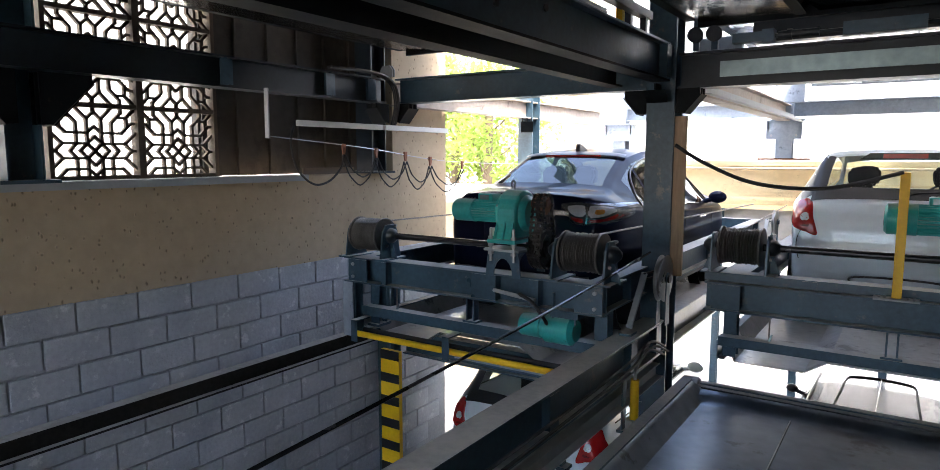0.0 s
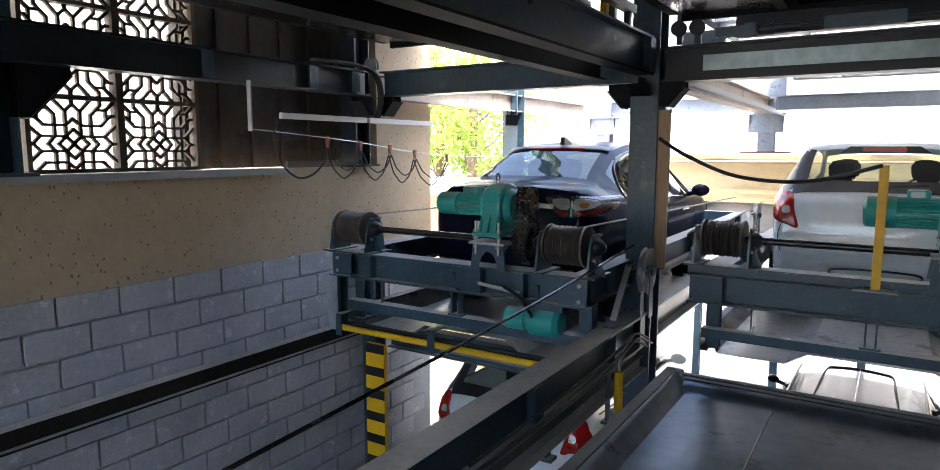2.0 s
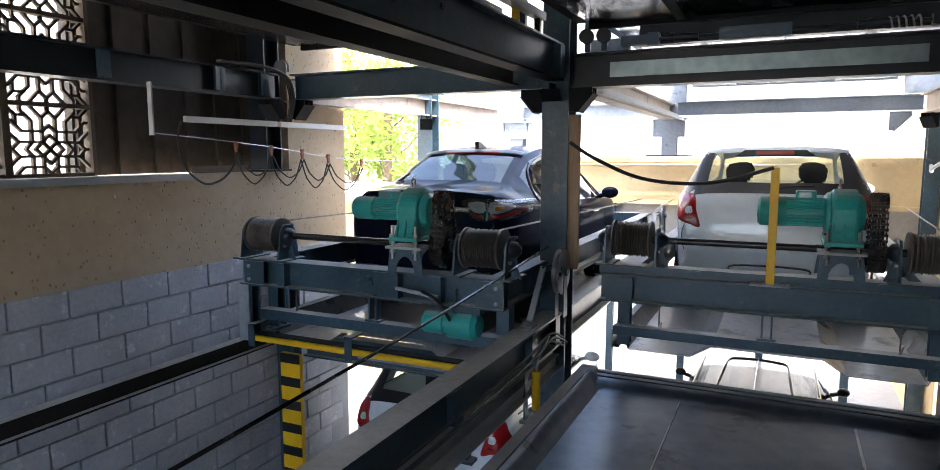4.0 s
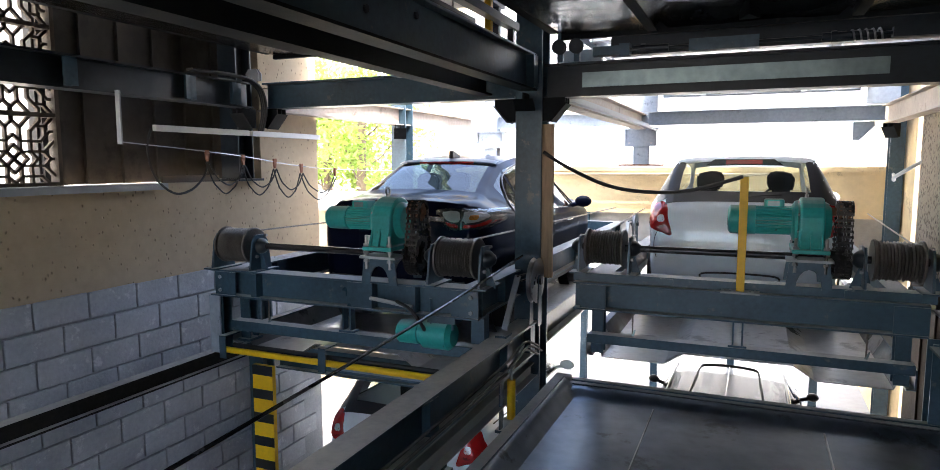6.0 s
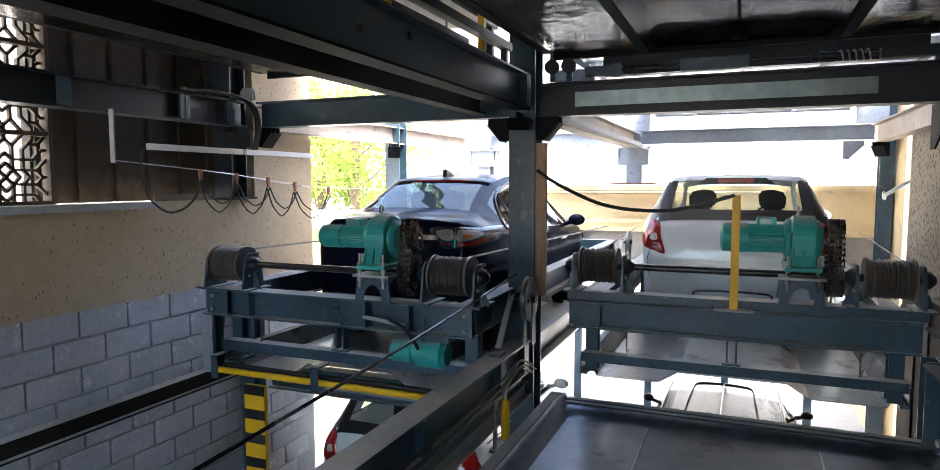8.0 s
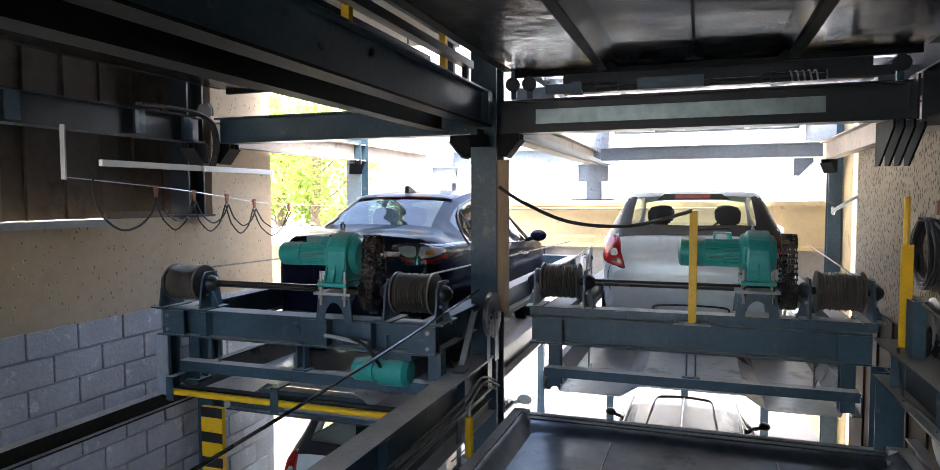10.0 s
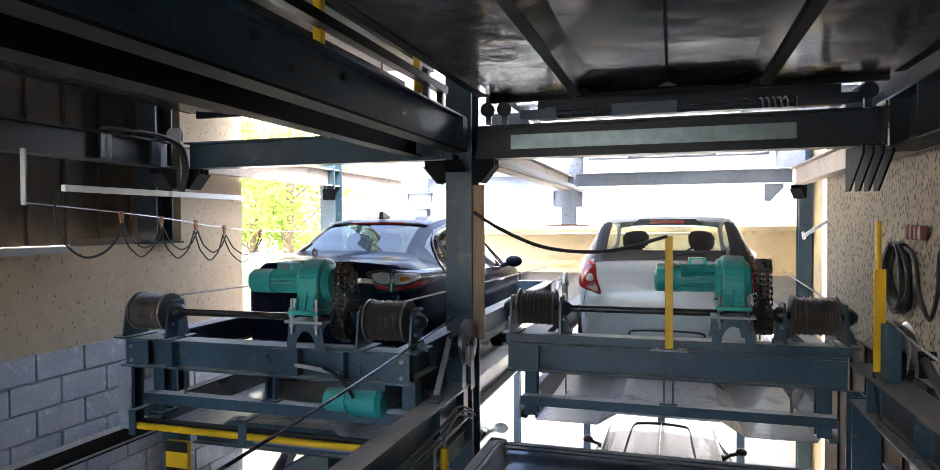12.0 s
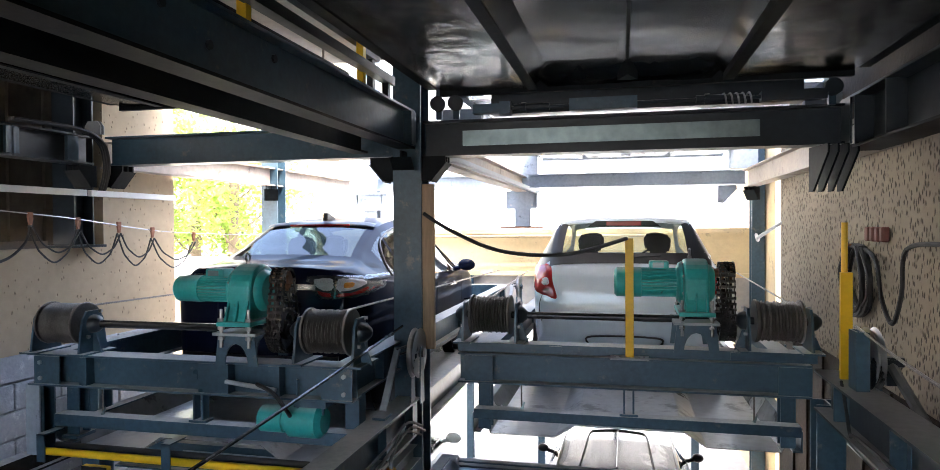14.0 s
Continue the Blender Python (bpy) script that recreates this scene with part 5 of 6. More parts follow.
    box(bm, -lim + 0.03, lim - 0.03, length * 0.33 - 0.02, length * 0.33 + 0.1, 0.6, 1.13)
    bmesh.ops.bevel(bm, geom=bm.edges[:], offset=0.04, segments=2, affect="EDGES")
    part("bench_back", bm, SEAT, th, smooth=True)
    bm = B()
    c = Vector((0.36, front[1] - 0.62, 0.98))
    for k in range(20):
        a, b = 2 * math.pi * k / 20, 2 * math.pi * (k + 1) / 20
        f = lambda q: c + Vector((0.18 * math.cos(q), 0.06 * math.sin(q), 0.17 * math.sin(q)))
        rod(bm, f(a), f(b), 0.014, 6)
    part("steering_wheel", bm, BLACKPAINT, th)
    # door mirrors
    for s in (-1, 1):
        bm = B()
        base = body.at(front[1] - 0.35, 3.95, s)
        bmesh.ops.create_icosphere(bm, subdivisions=3, radius=1, matrix=Matrix.Translation(base + Vector((s * 0.14, 0.0, 0.05))) @ Matrix.Diagonal((0.07, 0.045, 0.055, 1) if colour is SILVER else (0.095, 0.05, 0.065, 1)))
        rod(bm, base, base + Vector((s * 0.1, 0, 0.03)), 0.025, 8)
        part("door_mirror", bm, BLACKPAINT if colour is SILVER else colour, th, smooth=True)
    return th, shell


def bead(bm, body, uvs, side, r=0.006, lift=0.004):
    """A moulding that follows the skin through (u, v) pairs."""
    tube(bm, [body.at(u, v, side, lift) for u, v in uvs], r, 6)


# sedan
L1 = 3.99
sedan_body = Body(
    top=[(0, 0.72), (0.02, 0.86), (0.04, 0.98), (0.06, 1.09), (0.10, 1.155), (0.36, 1.175), (0.60, 1.265), (0.95, 1.42), (1.1, 1.475), (1.6, 1.53), (2.1, 1.50), (2.4, 1.42), (3.0, 1.08), (3.1, 1.05), (3.7, 0.90), (3.9, 0.76), (3.99, 0.60)],
    belt=[(0, 0.68), (0.05, 0.93), (0.3, 1.04), (1.0, 1.0), (2.8, 0.94), (3.6, 0.84), (3.99, 0.52)],
    floor=[(0, 0.40), (0.05, 0.33), (0.3, 0.24), (3.6, 0.22), (3.9, 0.26), (3.99, 0.36)],
    half=[(0, 0.58), (0.03, 0.66), (0.10, 0.725), (0.3, 0.785), (0.8, 0.83), (2.0, 0.84), (3.2, 0.83), (3.6, 0.78), (3.85, 0.66), (3.99, 0.46)],
    roof=[(0, 0.92), (0.35, 0.86), (0.7, 0.73), (1.1, 0.67), (2.2, 0.69), (2.9, 0.82), (3.2, 0.91), (3.99, 0.93)])
SEDAN = pose(-2.70, 4.75, 2.15)
sedan, sedan_shell = car("sedan", "glossy dark blue sedan parked on the sliding pallet", SEDAN, sedan_body, L1, NAVY,
                         [(0.75, 1.02), (1.06, 1.78), (1.90, 2.72)], (0.50, 1.02), (2.42, 3.0), (0.72, 3.17))
for s in (-1, 1):
    bm = B()
    sedan_body.rear_shape(bm, [(0.36, 1.07), (0.4, 0.995), (0.47, 0.93), (0.6, 0.92), (0.74, 0.935), (0.8, 0.975), (0.79, 1.035), (0.74, 1.07), (0.6, 1.085), (0.45, 1.087)], s, 0.005, 7)
    lamp = part("tail_lamp", bm, BLACKPAINT, sedan, "clear tail lamp with red band", smooth=True)
    for outline in ([(0.44, 0.98), (0.485, 0.94), (0.56, 0.932), (0.56, 0.96), (0.5, 0.97)], [(0.6, 0.932), (0.73, 0.947), (0.785, 0.98), (0.765, 1), (0.72, 0.97), (0.6, 0.96)]):
        bm = B()
        sedan_body.rear_shape(bm, outline, s, 0.010, 3, 3)
        part("lamp_band", bm, REDLAMP, lamp, "red lamp band", smooth=True)
    for outline in ([(0.41, 1.065), (0.44, 1), (0.5, 0.98), (0.565, 0.975), (0.565, 1.07)], [(0.6, 0.975), (0.71, 0.985), (0.765, 1.02), (0.73, 1.055), (0.6, 1.07)]):
        bm = B()
        sedan_body.rear_shape(bm, outline, s, 0.009, 4, 4)
        part("lamp_cell", bm, LAMPWHITE, lamp, "silver reflector cell", smooth=True)
    bm = B()
    sedan_body.rear_shape(bm, [(0.64, 1), (0.7, 1), (0.7, 1.04), (0.64, 1.04)], s, 0.013, 3, 3)
    part("indicator", bm, AMBER, lamp)
    bm = B()
    sedan_body.rear_patch(bm, ((0.575, 0.925), (0.59, 0.925), (0.59, 1.08), (0.575, 1.083)), s, 0.012, 1, 6)
    part("lamp_divider", bm, CHROME, lamp)
    bm = B()
    sedan_body.rear_shape(bm, [(0.355, 1.075), (0.395, 0.99), (0.465, 0.925), (0.6, 0.915), (0.745, 0.93), (0.805, 0.975), (0.795, 1.04), (0.745, 1.075), (0.6, 1.09), (0.45, 1.093)], s, 0.018, 7)
    cover = part("lamp_cover", bm, CLEAR, lamp, smooth=True)
    cover.visible_shadow = False
    bm = B()
    sedan_body.patch(bm, ((0.03, 7.3), (0.22, 7.3), (0.2, 7.55), (0.03, 7.55)), s, 0.006, 5, 3)
    part("rear_reflector", bm, REDLAMP, sedan)
    bm = B()
    bead(bm, sedan_body, [(0.72, 4.0), (1.2, 4.0), (2.0, 4.0), (2.76, 4.0)], s, 0.008)
    part("belt_moulding", bm, CHROME, sedan, "chrome window line")
    bm = B()
    bead(bm, sedan_body, [(0.7, 3.95), (0.78, 3.5), (1.0, 3.08), (1.5, 3.0), (2.1, 3.0), (2.5, 3.25), (2.78, 3.98)], s, 0.009)
    part("window_surround", bm, BLACKPAINT, sedan)
    for u in (1.35, 2.25):
        bm = B()
        p, q = sedan_body.at(u, 5.15, s, 0.035), sedan_body.at(u + 0.2, 5.12, s, 0.035)
        tube(bm, [sedan_body.at(u, 5.15, s, 0.0), p, (p + q) / 2, q, sedan_body.at(u + 0.2, 5.12, s, 0.0)], 0.013, 8)
        part("door_handle", bm, CHROME, sedan, "chrome door handle", smooth=True)
    for u in (1.04, 1.84, 2.86):
        bm = B()
        bead(bm, sedan_body, [(u, 4.05), (u + 0.01, 5), (u, 6), (u - 0.02, 7.2)], s, 0.0035, 0.0005)
        part("door_gap", bm, BLACKPAINT, sedan)
    bm = B()
    sedan_body.patch(bm, ((0.9, 7.0), (3.0, 7.0), (3.0, 7.9), (0.9, 7.9)), s, 0.006, 20, 4)
    part("sill_trim", bm, BLACKPAINT, sedan)
for nm, cs, lift, mt, lb in (("boot_strip", ((0.062, 0.0), (0.062, 2.4), (0.048, 2.4), (0.048, 0.0)), 0.012, CHROME, "chrome boot strip"),):
    for s in (-1, 1):
        bm = B()
        sedan_body.rear_patch(bm, ((0.0, 0.985), (0.43, 0.98), (0.43, 1.025), (0.0, 1.03)), s, 0.012, 14, 3)
        part(nm, bm, mt, sedan, lb, smooth=True)


def number_plate(parent, y, z, w=0.46, h=0.105, tilt=8):
    """A white plate with plain dark bars."""
    m = pose(0, y, z, tilt)
    bm = B()
    box(bm, -w / 2, w / 2, -0.008, 0, -h / 2, h / 2, m)
    pl = part("number_plate", bm, PLATE, parent, "white plate with dark bars")
    for k in range(9):
        bm = B()
        x = -w / 2 + 0.05 + k * (w - 0.08) / 9
        box(bm, x, x + 0.026, -0.0105, -0.008, -0.032, 0.032, m)
        part("bar", bm, BLACKPAINT, pl)
    return pl


bm = B()
box(bm, -0.33, 0.33, -0.028, 0.05, 0.69, 0.90)
bevelled(part("plate_recess", bm, NAVY, sedan), 0.02, 2)
number_plate(sedan, -0.034, 0.80, 0.50, 0.115, 6)
bm = B()
lathe(bm, [(-0.008, 0.0), (-0.008, 0.048), (0.004, 0.05), (0.004, 0.0)], (0, 0.03, 1.085), "y", 24)
part("badge", bm, CHROME, sedan)
bm = B()
tube(bm, [(-0.66, 0.02, 0.40), (-0.4, -0.03, 0.385), (0, -0.045, 0.38), (0.4, -0.03, 0.385), (0.66, 0.02, 0.40)], 0.012, 8)
part("bumper_strip", bm, CHROME, sedan, "chrome bumper strip")
bm = B()
tube(bm, [(-0.62, 0.04, 0.46), (-0.4, -0.01, 0.45), (0, -0.025, 0.45), (0.4, -0.01, 0.45), (0.62, 0.04, 0.46)], 0.06, 10)
part("bumper_insert", bm, BLACKPAINT, sedan, smooth=True)
# fin antenna, high brake lamp, tissue box
bm = B()
prism(bm, [(1.12, 1.47), (1.33, 1.50), (1.30, 1.53), (1.17, 1.57), (1.13, 1.57)], -0.022, 0.022, "x")
bevelled(part("fin_antenna", bm, BLACKPAINT, sedan), 0.012, 2)
bm = B()
for s in (-1, 1):
    sedan_body.patch(bm, ((1.03, 0.0), (1.03, 2.2), (1.11, 2.2), (1.11, 0.0)), s, 0.02, 8, 4)
part("roof_spoiler", bm, BLACKPAINT, sedan)
bm = B()
box(bm, -0.28, 0.28, 1.015, 1.03, 1.445, 1.462)
part("high_brake_lamp", bm, REDLAMP, sedan)
bm = B()
box(bm, -0.12, 0.12, 0.78, 0.9, 1.08, 1.17, pose(0.1, 0, 0))
part("tissue_box", bm, BLUEBOX, sedan, "blue and green tissue box")
bm = B()
box(bm, -0.62, 0.62, 0.62, 1.12, 1.03, 1.08)
part("parcel_shelf", bm, SEAT, sedan)

# hatchbacks
L2 = 3.92
hatch_body = Body(
    top=[(0, 0.66), (0.015, 0.80), (0.04, 0.95), (0.08, 1.06), (0.13, 1.13), (0.36, 1.43), (0.46, 1.495), (0.9, 1.525), (1.5, 1.525), (2.0, 1.49), (2.3, 1.42), (2.95, 1.08), (3.1, 1.04), (3.6, 0.92), (3.83, 0.78), (3.92, 0.62)],
    belt=[(0, 0.63), (0.04, 0.88), (0.3, 1.06), (1.0, 1.03), (2.7, 0.96), (3.5, 0.86), (3.92, 0.54)],
    floor=[(0, 0.42), (0.05, 0.34), (0.3, 0.24), (3.5, 0.22), (3.85, 0.27), (3.92, 0.36)],
    half=[(0, 0.70), (0.02, 0.755), (0.08, 0.80), (0.3, 0.835), (0.8, 0.85), (2.0, 0.85), (3.2, 0.84), (3.55, 0.78), (3.8, 0.66), (3.92, 0.46)],
    roof=[(0, 0.95), (0.1, 0.90), (0.35, 0.80), (0.5, 0.76), (2.1, 0.74), (2.8, 0.84), (3.1, 0.92), (3.92, 0.93)])


def hatchback(name, label, m, colour):
    th, shell = car(name, label, m, hatch_body, L2, colour, [(0.80, 1.60), (1.70, 2.62)], (0.135, 0.40), (2.32, 2.95), (0.68, 3.15))
    for s in (-1, 1):
        bm = B()
        hatch_body.rear_shape(bm, [(0.595, 0.775), (0.635, 0.93), (0.65, 1.05), (0.70, 1.085), (0.775, 1.06), (0.82, 0.97), (0.825, 0.87), (0.78, 0.83), (0.68, 0.795)], s, 0.012, 7)
        lamp = part("tail_lamp", bm, REDLAMP, th, "red tail lamp with a clear patch", smooth=True)
        bm = B()
        hatch_body.rear_shape(bm, [(0.655, 0.90), (0.66, 0.96), (0.70, 0.975), (0.735, 0.95), (0.735, 0.905), (0.70, 0.885)], s, 0.014, 4, 4)
        part("reversing_lamp", bm, LAMPWHITE, lamp, smooth=True)
        bm = B()
        hatch_body.rear_shape(bm, [(0.65, 0.84), (0.655, 0.87), (0.73, 0.865), (0.73, 0.845)], s, 0.014, 3, 3)
        part("indicator", bm, mat("dark_red_lens", (0.20, 0.01, 0.01), 0.2, coat=0.5), lamp, "dark red lens")
        bm = B()
        bead(bm, hatch_body, [(0.025, 3.35), (0.022, 4.6), (0.02, 5.4), (0.012, 6.2)], s, 0.004, 0.0)
        part("tailgate_gap", bm, BLACKPAINT, th)
        bm = B()
        bead(bm, hatch_body, [(0.5, 2.55), (1.2, 2.5), (2.0, 2.55)], s, 0.014, 0.012)
        part("roof_rail", bm, BLACKPAINT if colour is SILVER else colour, th)
        bm = B()
        bead(bm, hatch_body, [(0.40, 4.0), (1.2, 4.0), (2.66, 4.0)], s, 0.008)
        part("belt_moulding", bm, BLACKPAINT, th)
        bm = B()
        hatch_body.patch(bm, ((0.135, 1.74), (0.40, 1.74), (0.62, 3.9), (0.16, 3.6)), s, 0.004, 6, 6)
        part("rear_quarter_trim", bm, BLACKPAINT, th, smooth=True)
        for u in (1.25, 2.1):
            bm = B()
            p, q = hatch_body.at(u, 5.1, s, 0.035), hatch_body.at(u + 0.2, 5.1, s, 0.035)
            tube(bm, [hatch_body.at(u, 5.1, s), p, q, hatch_body.at(u + 0.2, 5.1, s)], 0.013, 8)
            part("door_handle", bm, colour, th)
    bm = B()
    for s in (-1, 1):
        hatch_body.patch(bm, ((0.40, 0.0), (0.40, 2.1), (0.445, 2.1), (0.445, 0.0)), s, 0.022, 8, 4)
    part("roof_spoiler", bm, colour, th)
    bm = B()
    box(bm, -0.16, 0.16, 0.372, 0.392, 1.435, 1.475)
    part("high_brake_lamp", bm, REDLAMP, th)
    bm = B()
    prism(bm, [(-0.34, 1.425), (0.34, 1.425), (0.26, 1.482), (-0.26, 1.482)], 0.378, 0.395, "y")
    part("lamp_surround", bm, BLACKPAINT, th)
    bm = B()
    for s in (-1, 1):
        hatch_body.patch(bm, ((0.10, 0.0), (0.10, 2.4), (0.185, 2.4), (0.165, 0.0)), s, 0.006, 10, 3)
    part("rear_window_band", bm, BLACKPAINT, th)
    tube_bm = B()
    tube(tube_bm, [(0.02, 0.11, 1.11), (0.1, 0.14, 1.15), (0.33, 0.15, 1.165)], 0.01, 6)
    part("rear_wiper", tube_bm, BLACKPAINT, th)
    bm = B()
    lathe(bm, [(-0.006, 0.0), (-0.006, 0.04), (0.006, 0.042), (0.006, 0.0)], (0, 0.035, 0.99), "y", 20)
    part("badge", bm, CHROME, th)
    bm = B()
    for x in (-0.52, -0.47, -0.43):
        box(bm, x, x + 0.03, 0.028, 0.034, 0.845, 0.87)
    part("model_script", bm, CHROME, th)
    bm = B()
    tube(bm, [(-0.30, 0.0, 0.36), (-0.29, -0.004, 0.44), (0.29, -0.004, 0.44), (0.30, 0.0, 0.36)], 0.01, 6)
    part("bumper_recess", bm, BLACKPAINT, th)
    return th


hatchback("hatchback", "white hatchback parked on the hung pallet", pose(-0.085, 6.42, 2.15), WHITE)
silver = hatchback("hatchback", "silver car parked on the ground under the pallets", pose(-0.15, 5.75, 0.06) @ Matrix.Scale(0.9, 4), SILVER)
bm = B()
tube(bm, [(-0.36, 0.7, 1.517), (-0.335, 1.3, 1.531), (-0.31, 1.85, 1.505), (-0.22, 1.97, 1.500), (0, 2.02, 1.497), (0.22, 1.97, 1.500), (0.31, 1.85, 1.505), (0.335, 1.3, 1.531), (0.36, 0.7, 1.517)], 0.010, 6)
part("roof_gutter", bm, RUBBER, silver, "black roof gutter line")
bm = B()
tube(bm, [(0, 0.7, 1.527), (0, 1.3, 1.530), (0, 2.0, 1.499)], 0.006, 6)
part("roof_crease", bm, SILVER, silver)
hatchback("hatchback", "pale car parked on the ground under the sedan", pose(-3.0, 5.3, 0.06), WHITE)
for x, y in ((-0.15, 5.2), (-3.0, 4.95)):
    bm = B()
    box(bm, x - 1.1, x + 1.1, y, y + 4.6, 0.0, 0.06)
    tagged(part("ground_pallet", bm, PALLET), "flat sheet pallet lying on the ground", "pallet", "ground pallets")


# ---- pierced windows in the boundary wall ----
def strip(bm, p, q, w, x0, x1):
    """A bar from p to q in the wall's plane (y, z)."""
    p, q = Vector(p), Vector(q)
    d = (q - p)
    if d.length < 1e-6:
        return
    d.normalize()
    nrm = Vector((-d.y, d.x)) * (w / 2)
    d *= w * 0.35
    prism(bm, [tuple(p - d - nrm), tuple(q + d - nrm), tuple(q + d + nrm), tuple(p - d + nrm)], x0, x1, "x")


# one eighth of the rosette, in the panel's half widths: bars as pairs of ends, mirrored about the diagonal and both axes
BARS = [((0, 0.34), (0.17, 0.17)), ((0, 0), (0.17, 0.17)), ((0.17, 0.17), (0.17, 0.42)), ((0, 0.57), (0.17, 0.42)), ((0.17, 0.42), (0.17, 0.74)),
        ((0, 0.9), (0.17, 0.74)), ((0.17, 0.42), (0.42, 0.42)), ((0.42, 0.42), (0.42, 0.66)), ((0.17, 0.74), (0.42, 1)), ((0.42, 0.66), (0.66, 0.9)),
        ((0.66, 0.9), (0.66, 1)), ((0.55, 0.79), (0.79, 0.79)), ((0.79, 0.79), (1, 1)), ((0, 0.9), (0, 1))]


def pierced_panel(y0, y1, z0, z1, low):
    """A rosette grille between y0 and y1, z0 and z1; nothing reaches below low."""
    bm = B()
    cy, cz, hy, hz = (y0 + y1) / 2, (z0 + z1) / 2, (y1 - y0) / 2, (z1 - z0) / 2
    for sy in (-1, 1):
        for sz in (-1, 1):
            for bar in BARS:
                for p, q in (bar, [e[::-1] for e in bar]):
                    if p[0] == p[1] and q[0] == q[1] and bar[0] != p:
                        continue
                    a, b = (cy + sy * p[0] * hy, cz + sz * p[1] * hz), (cy + sy * q[0] * hy, cz + sz * q[1] * hz)
                    if max(a[1], b[1]) < low:
                        continue
                    strip(bm, a, b, 0.018, WX - 0.235, WX - 0.205)
    return bm


k = 0
GRILLES = [(2.02, 2.57), (2.62, 3.17), (0.75, 1.28), (1.33, 1.82), (-0.40, 0.12), (0.18, 0.70)]
for y0, y1 in GRILLES:
    k += 1
    wd = tagged(new(f"window_{k}"), "pierced concrete window grille with a star pattern", "window", "pierced windows", kind="structure")
    for z0, z1 in ((3.35, 3.915), (3.945, 4.51), (4.54, 5.105)):
        part("grille", pierced_panel(y0, y1, z0, z1, 3.45), FENCE, wd)
    for a, b in ((y0 - 0.03, y0), (y1, y1 + 0.03)):
        bm = B()
        box(bm, WX - 0.26, WX - 0.17, a, b, 3.44, 4.95)
        part("window_frame", bm, FENCE, wd)
    for z in (3.44, 3.915, 4.51):
        bm = B()
        box(bm, WX - 0.255, WX - 0.175, y0, y1, z, z + 0.03)
        part("transom", bm, FENCE, wd)
bm = B()
box(bm, WX - 0.3, WX - 0.02, -4.0, -0.44, 3.44, 4.95)
setting("wall_left_pillar", bm, CREAM, "plaster wall beside the pierced windows", "wall")
bm = B()
prism(bm, [(WX - 0.14, 3.44), (WX + 0.05, 3.44), (WX + 0.05, 3.395), (WX + 0.056, 3.395), (WX + 0.056, 3.446), (WX - 0.14, 3.446)], 0.2, 3.9, "y")
tagged(part("ledge_angle", bm, GREY), "pale steel angle along the wall's ledge", "angle")
bm = B()
box(bm, WX - 0.02, WX + 0.001, 3.9, 4.5, 3.445, 3.5)
tagged(part("timber_batten", bm, FENCE), "short batten lying on the ledge", "batten")

# ---- trunking, hanging strip and festoon cables along the wall girder ----
TX = -3.95
for y0, y1 in ((3.53, 4.49), (4.53, 5.48)):
    bm = B()
    box(bm, TX - 0.02, TX + 0.02, y0, y1, 3.83, 3.875)
    tagged(bevelled(part("cable_trunking", bm, mat("white_plastic", (0.78, 0.77, 0.74), 0.45, 0, 0.06, 4))), "white plastic trunking hung below the wall girder", "trunking", "white trunkings")
bm = B()
box(bm, TX - 0.02, TX + 0.02, 3.24, 3.246, 3.73, 4.09)
box(bm, TX - 0.02, TX - 0.014, 3.246, 3.28, 3.73, 4.09)
tagged(part("hanging_angle", bm, GREY), "short pale angle hanging from the wall girder", "angle")
bm = B()
tube(bm, [(TX, 3.26, 3.745), (TX, 4.3, 3.67), (TX, 5.5, 3.55), (TX, 7.4, 3.5)], 0.004, 5)
tagged(part("festoon_wire", bm, SHAFT), "thin steel wire carrying the festoon cables", "wire")
CLIP = mat("dusty_orange_clip", (0.24, 0.09, 0.045), 0.6)
clips = [(4.02, 3.69), (4.42, 3.66), (4.82, 3.63), (5.2, 3.585), (5.75, 3.54)]
for y, z in clips:
    th = thing("festoon_trolley", "small orange trolley hanging on the festoon wire", "trolley", "festoon trolleys", pose(TX, y, z))
    bm = B()
    box(bm, -0.010, 0.010, -0.02, 0.02, -0.022, 0.012)
    bevelled(part("block", bm, CLIP, th), 0.004)
    bm = B()
    prism(bm, [(-0.02, -0.022), (0.02, -0.022), (0.009, -0.075), (-0.009, -0.075)], -0.007, 0.007, "x")
    part("clamp", bm, CLIP, th)
bm = B()
tube(bm, [(TX, 3.50, 3.84), (TX, 3.46, 3.7), (TX, 3.52, 3.5), (TX, 3.68, 3.38), (TX, 3.85, 3.40), (TX, 3.98, 3.5), (TX, 4.02, 3.6)], 0.009, 6)
tagged(part("festoon_cable", bm, RUBBER), "black cable hanging in a loop by the wall", "cable", "festoon loops")
for (ya, za), (yb, zb) in zip(clips, clips[1:]):
    for dx, drop in ((-0.015, 0.24), (0.018, 0.17)):
        bm = B()
        pts = []
        for q in range(9):
            t = q / 8
            pts.append((TX + dx, ya + (yb - ya) * (t + 0.06 * math.sin(2 * math.pi * t)), za - 0.08 + (zb - za) * t - drop * (4 * t * (1 - t)) ** 0.6))
        tube(bm, pts, 0.0065, 6)
        tagged(part("festoon_cable", bm, RUBBER), "black cable hanging in a loop by the wall", "cable", "festoon loops")

